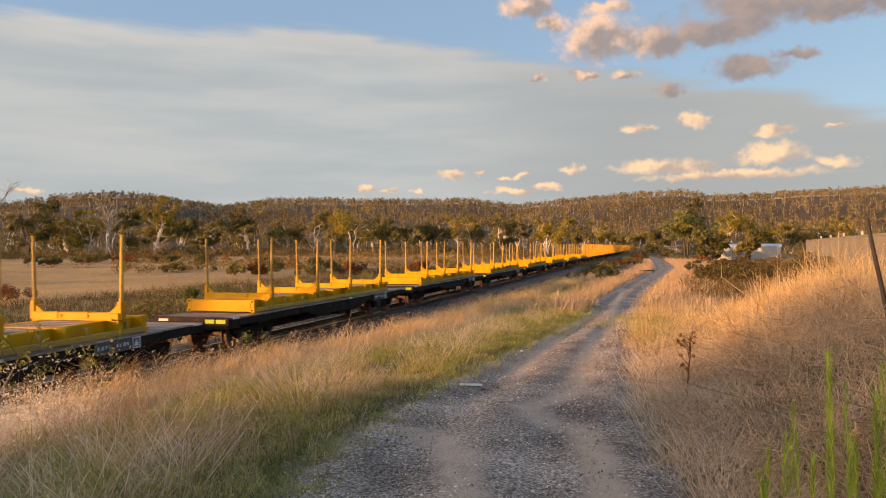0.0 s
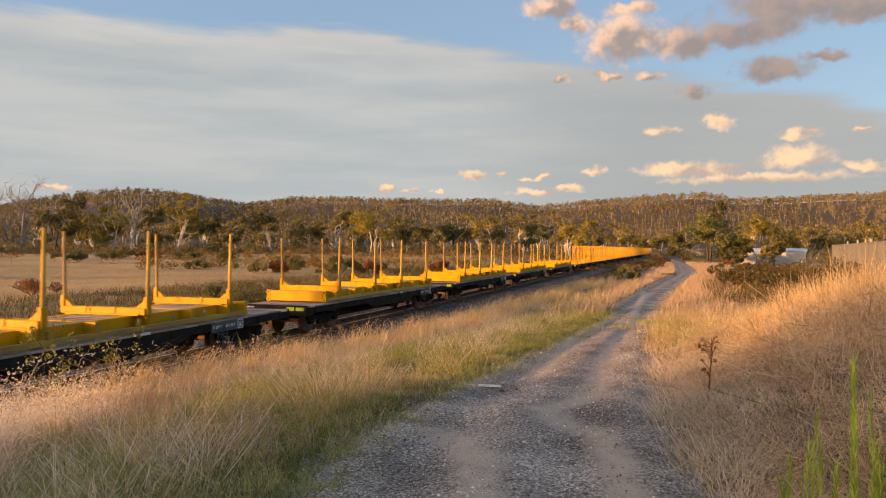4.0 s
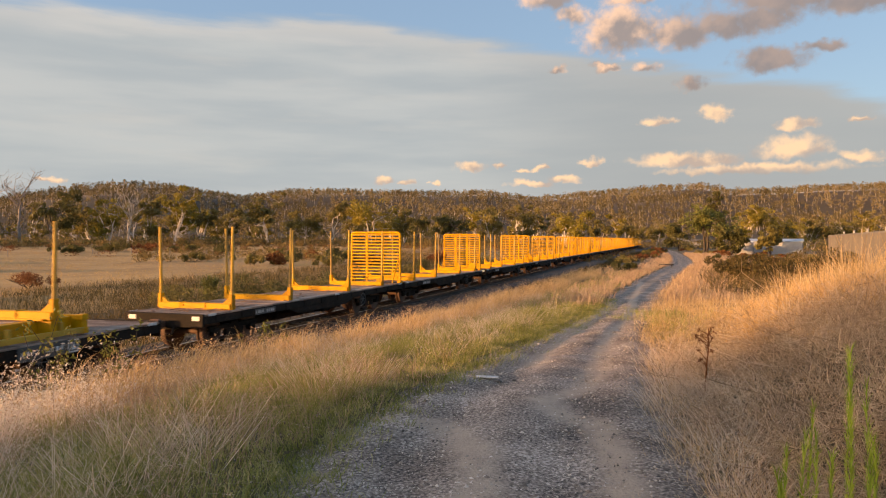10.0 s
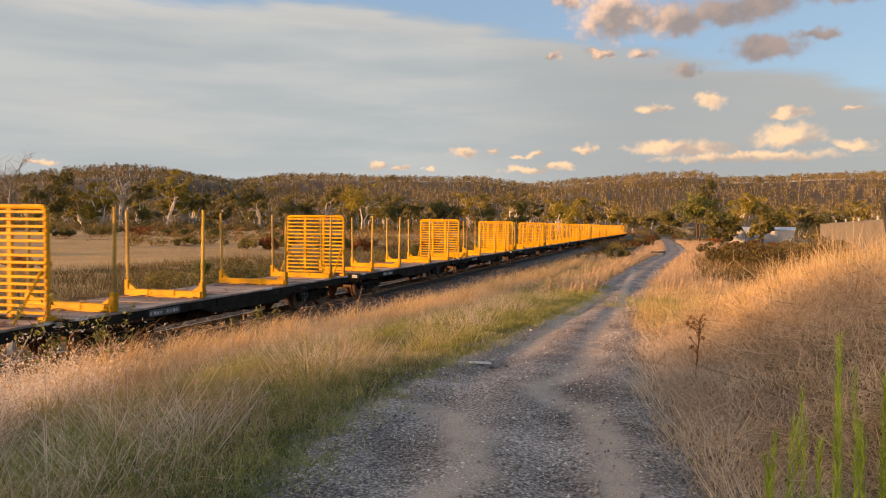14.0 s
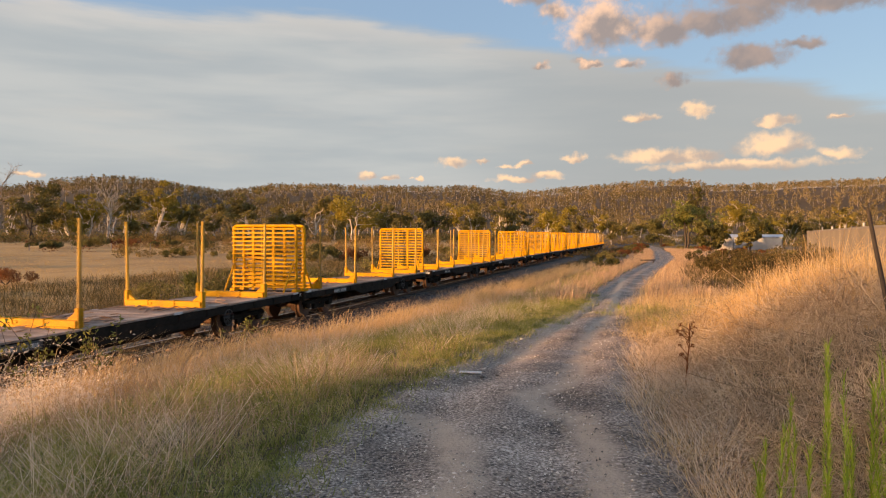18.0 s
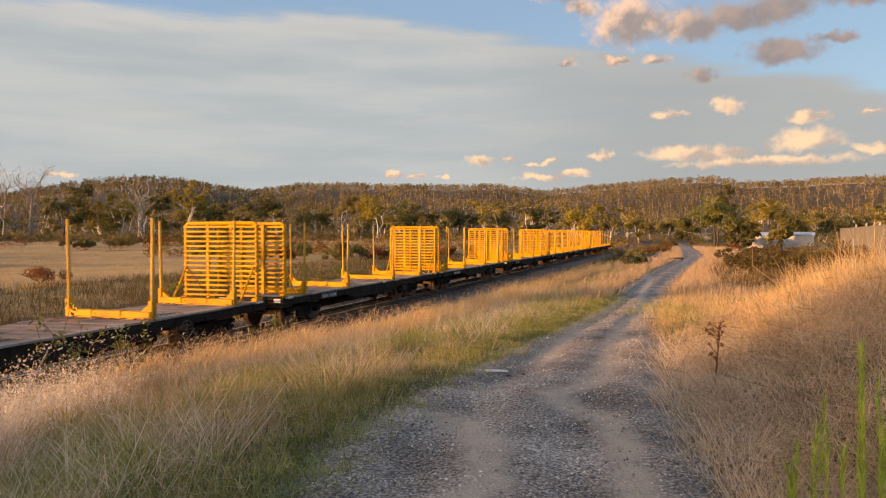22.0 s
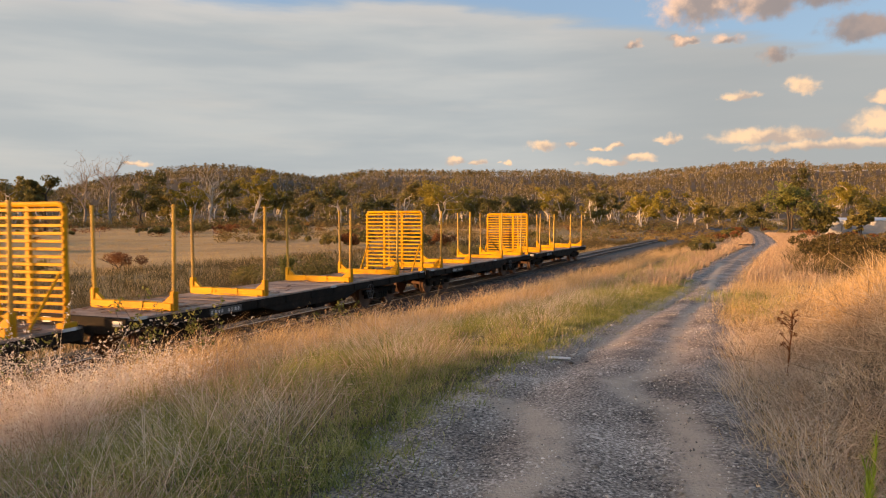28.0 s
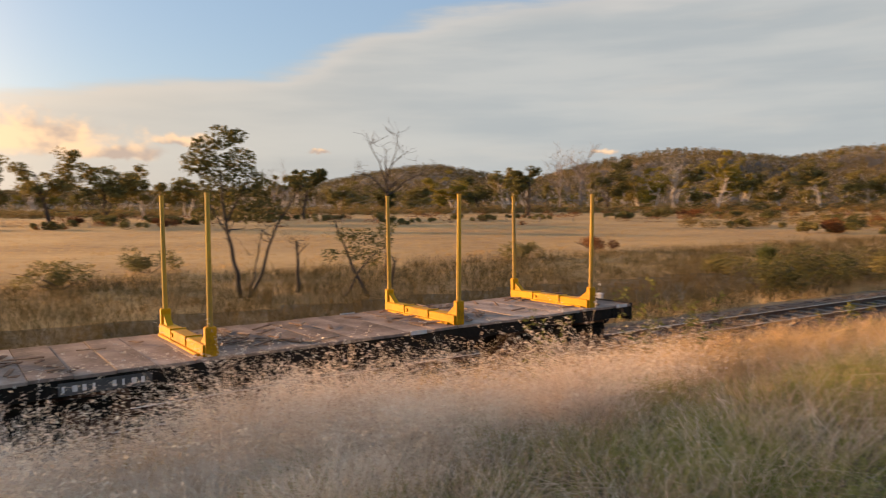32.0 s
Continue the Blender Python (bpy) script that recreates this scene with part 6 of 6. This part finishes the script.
px, py = polar(24.7, 166)
shed(px, py, 8, 11.6, 2.7, 62, SHED_WHITE, SHED_BLUE, "long white sheet-metal shed with a pale roof", 30)
px, py = polar(22.9, 158)
shed(px, py, 3.5, 3.0, 2.3, 65, SHED_WHITE, SHED_WHITE, "small white shed half hidden by bushes", 10)
for a, d, w, l, h, wall, lab in ((17.6, 330, 5, 6, 2.2, TAN_WALL, "small pinkish house far along the line"), (18.6, 345, 5, 5, 2.3, TAN_WALL, "small white-roofed house far along the line"),
                                 (16.3, 350, 4, 5, 2.0, TAN_WALL, "small tan house far along the line"), (19.4, 330, 4, 5, 2.1, SHED_WHITE, "small white house among trees")):
    px, py = polar(a, d)
    ob = shed(px, py, w, l, h, 70, wall, SHED_WHITE if h > 2.25 else ROOF_GREY, lab, 8, 0.5)
    ob["category"] = "house"
# long tan wall of a depot
wall = tagged(new("depot_building"), "long tan concrete-walled depot building beside the road", "building")
xa, ya, xb, yb = 68.4, 127.0, 30.0, 44.0
ln = math.hypot(xb - xa, yb - ya)
wall.matrix_basis = pose(xa, ya, -1.5, 0, 0, math.degrees(math.atan2(yb - ya, xb - xa)))
seg = 16
for i in range(seg):
    bm = fresh()
    box(bm, i * ln / seg + 0.015, (i + 1) * ln / seg - 0.015, 0.0, 0.3, 0, 3.72, 0.01)
    part("wall_panel", bm, TAN_WALL, wall)
bm = fresh()
box(bm, -0.1, ln + 0.1, -0.05, 12.0, 3.72, 3.9, 0.02)
part("roof", bm, ROOF_GREY, wall)
bm = fresh()
box(bm, 0.0, 0.3, 0.3, 12.0, 0, 3.72, 0.01)
part("end_wall", bm, TAN_WALL, wall)
for i in range(4):
    bm = fresh()
    xx = 12 + i * 16
    rod(bm, (xx, 1.5, 3.85), (xx, 1.5, 4.35), 0.12, sides=8)
    rod(bm, (xx, 1.5, 4.35), (xx, 1.5, 4.45), 0.2, 0.05, sides=8)
    part("roof_vent", bm, SHED_WHITE, wall)
# low block beside it
px, py = polar(26.9, 110)
bm = fresh()
box(bm, -2.2, 2.2, -1, 1, 0, 1.1, 0.04)
ob = mesh_ob("concrete_block", bm, TAN_WALL)
ob.matrix_basis = pose(px, py, ground_z(px, py) - 0.05, 0, 0, -20)
tagged(ob, "low pale concrete block beside the depot", "block")

# ---- trackside things ----
bm = fresh()
box(bm, -0.07, 0.07, -0.07, 0.07, -0.3, 0.85, 0.01)
box(bm, -0.08, 0.08, -0.08, 0.08, 0.85, 0.92, 0.02)
py = 17.6
ob = mesh_ob("marker_post", bm, WHITE)
px = track_x(py) - 2.9
ob.matrix_basis = pose(px, py, ground_z(px, py), 0, 2, 10)
tagged(ob, "short weathered white marker post beyond the rails", "post")
# low barrier rail near the track
barrier = tagged(new("barrier_rail"), "low dark timber barrier beside the line", "barrier")
bx, by = polar(17.3, 78)
barrier.matrix_basis = pose(bx, by, ground_z(bx, by) - 0.15, 0, 0, 12)
for s in (-0.7, 0.7):
    bm = fresh()
    box(bm, s - 0.05, s + 0.05, -0.05, 0.05, -0.2, 0.6, 0.01)
    part("post", bm, SLEEPER, barrier)
bm = fresh()
box(bm, -0.9, 0.9, -0.1, -0.05, 0.45, 0.58, 0.01)
part("rail", bm, SLEEPER, barrier)
# fence posts of the paddock
for i in range(26):
    bm = fresh()
    a = -78 + i * 2.6
    px, py = polar(a, 128 + 6 * math.sin(i))
    rod(bm, (0, 0, -0.3), (0.02, 0, 1.05), 0.07, 0.055, 7)
    ob = mesh_ob("fence_post", bm, BARK_GREY)
    ob.matrix_basis = pose(px, py, ground_z(px, py), random.uniform(-4, 4), random.uniform(-4, 4), 0)
    tagged(ob, "grey split timber fence post in the paddock", "post", "paddock fence posts")
# leaning dark post on the bank
bm = fresh()
px, py = polar(34.8, 7.0)
z = ground_z(px, py)
v, t, _p = limb((0, 0, -0.3), (-0.28, 0.19, 1.82 - z), 0.024, 0.016, 7, 6, 0.006)
ob = tri_mesh("leaning_stake", v, t, BARK_DARK, "dark rusty stake leaning out of the weeds", "stake", kind="")
ob.matrix_basis = pose(px, py, z)
# dead thistle beside the road
px, py = polar(20.2, 7.75)
th = tagged(new("dead_thistle"), "dead brown thistle standing at the road's edge", "weed")
th.matrix_basis = pose(px, py, ground_z(px, py))
st = [limb((0, 0, -0.05), (0.03, 0, 0.68), 0.010, 0.005, 5, 4, 0.02)[:2]]
hd = []
for k in range(16):
    zz = RNG.uniform(0.2, 0.66)
    g = RNG.uniform(0, 6.28)
    e = np.array([math.cos(g) * 0.09, math.sin(g) * 0.09, zz + RNG.uniform(0.02, 0.12)])
    st.append(limb((0.02, 0, zz), e, 0.005, 0.003, 4, 2, 0.05)[:2])
    hd.append(leaf_cloud(e, 0.02, 16, 0.012, 1.0))
tri_mesh("stem", *st[0], RUST_LEAF, "", "", "", th)
for one in st[1:]:
    tri_mesh("branch", *one, RUST_LEAF, "", "", "", th)
tri_mesh("seed_head", *join(hd), RUST_LEAF, "", "", "stuff", th)
# leafy weed beside the rails
for px, py, hh in ((-5.4, 9.8, 0.95), (-4.7, 10.6, 0.8), (-6.4, 8.6, 0.9), (-3.7, 14.6, 0.6)):
    wd = tagged(new("leafy_weed"), "green and red leafy weed beside the railway", "weed")
    wd.matrix_basis = pose(px, py, ground_z(px, py))
    st, lf = [], []
    for k in range(6):
        v, t, pts = limb((0, 0, 0), (RNG.normal(0, 0.22), RNG.normal(0, 0.22), hh * RNG.uniform(0.9, 1.5)), 0.008, 0.004, 4, 4, 0.05)
        st.append((v, t))
        lf += [leaf_cloud(p, 0.1, 12, 0.035, 1.0) for p in pts[1:]]
    for one in st:
        tri_mesh("stem", *one, BARK_DARK, "", "", "", wd)
    tri_mesh("leaves", *join(lf), LEAF_GREEN, "", "", "", wd)

# ---- on the road ----
bm = fresh()
box(bm, -0.13, 0.13, -0.045, 0.045, -0.005, 0.008, 0.003)
ob = mesh_ob("white_slat", bm, WHITE)
ob.matrix_basis = pose(0.53, 8.38, ground_z(0.53, 8.38) + 0.066, 0, 1, -4)
tagged(ob, "flat white broken board lying on the gravel", "board")


def stones(n):
    vs, ts, k = [], [], 0
    base = np.array([(1, 0, 0), (-1, 0, 0), (0, 1, 0), (0, -1, 0), (0, 0, 1), (0, 0, -1)], float)
    tri = np.array([(0, 2, 4), (2, 1, 4), (1, 3, 4), (3, 0, 4), (2, 0, 5), (1, 2, 5), (3, 1, 5), (0, 3, 5)])
    for i in range(n):
        y = 2.0 + RNG.uniform(0, 1) ** 2.1 * 26
        hw = lerp_table(ROAD_W, y) / 2
        x = road_mid(y) + np.clip(RNG.normal(0, 0.55), -1.25, 1.25) * hw
        s = RNG.lognormal(-5.0, 0.42)
        b = base * RNG.uniform(0.6, 1.3, (6, 1)) * np.array([s, s, s * 0.7])
        a = RNG.uniform(0, 6.28)
        c, sn = math.cos(a), math.sin(a)
        b = b @ np.array([[c, sn, 0], [-sn, c, 0], [0, 0, 1]])
        vs.append(b + np.array([x, y, ground_z(x, y) + 0.055 + s * 0.2]))
        ts.append(tri + k)
        k += 6
    tri_mesh("gravel", np.concatenate(vs), np.concatenate(ts), STONE, "loose grey stones on the gravel road", "gravel")


stones(26000)


def ballast(n):
    vs, ts, k = [], [], 0
    base = np.array([(1, 0, 0), (-1, 0, 0), (0, 1, 0), (0, -1, 0), (0, 0, 1), (0, 0, -1)], float)
    tri = np.array([(0, 2, 4), (2, 1, 4), (1, 3, 4), (3, 0, 4), (2, 0, 5), (1, 2, 5), (3, 1, 5), (0, 3, 5)])
    for i in range(n):
        y = 2 + RNG.uniform(0, 1) ** 1.4 * 55
        u = RNG.uniform(-2.5, 2.5)
        zz = RAIL_Z - 0.12 - 0.24 * smooth(1.5, 2.9, abs(u))
        p = across(y, u, zz)
        s = RNG.uniform(0.025, 0.055)
        vs.append(base * RNG.uniform(0.6, 1.2, (6, 1)) * s + np.array(p))
        ts.append(tri + k)
        k += 6
    tri_mesh("ballast_stones", np.concatenate(vs), np.concatenate(ts), BALLAST, "loose ballast stones about the sleepers", "ballast")


ballast(9000)


def motions():
    for k, w in enumerate(train):
        walk(w, [(t / 2, wagon_pose(k, t / 2)) for t in range(65)])


motions()
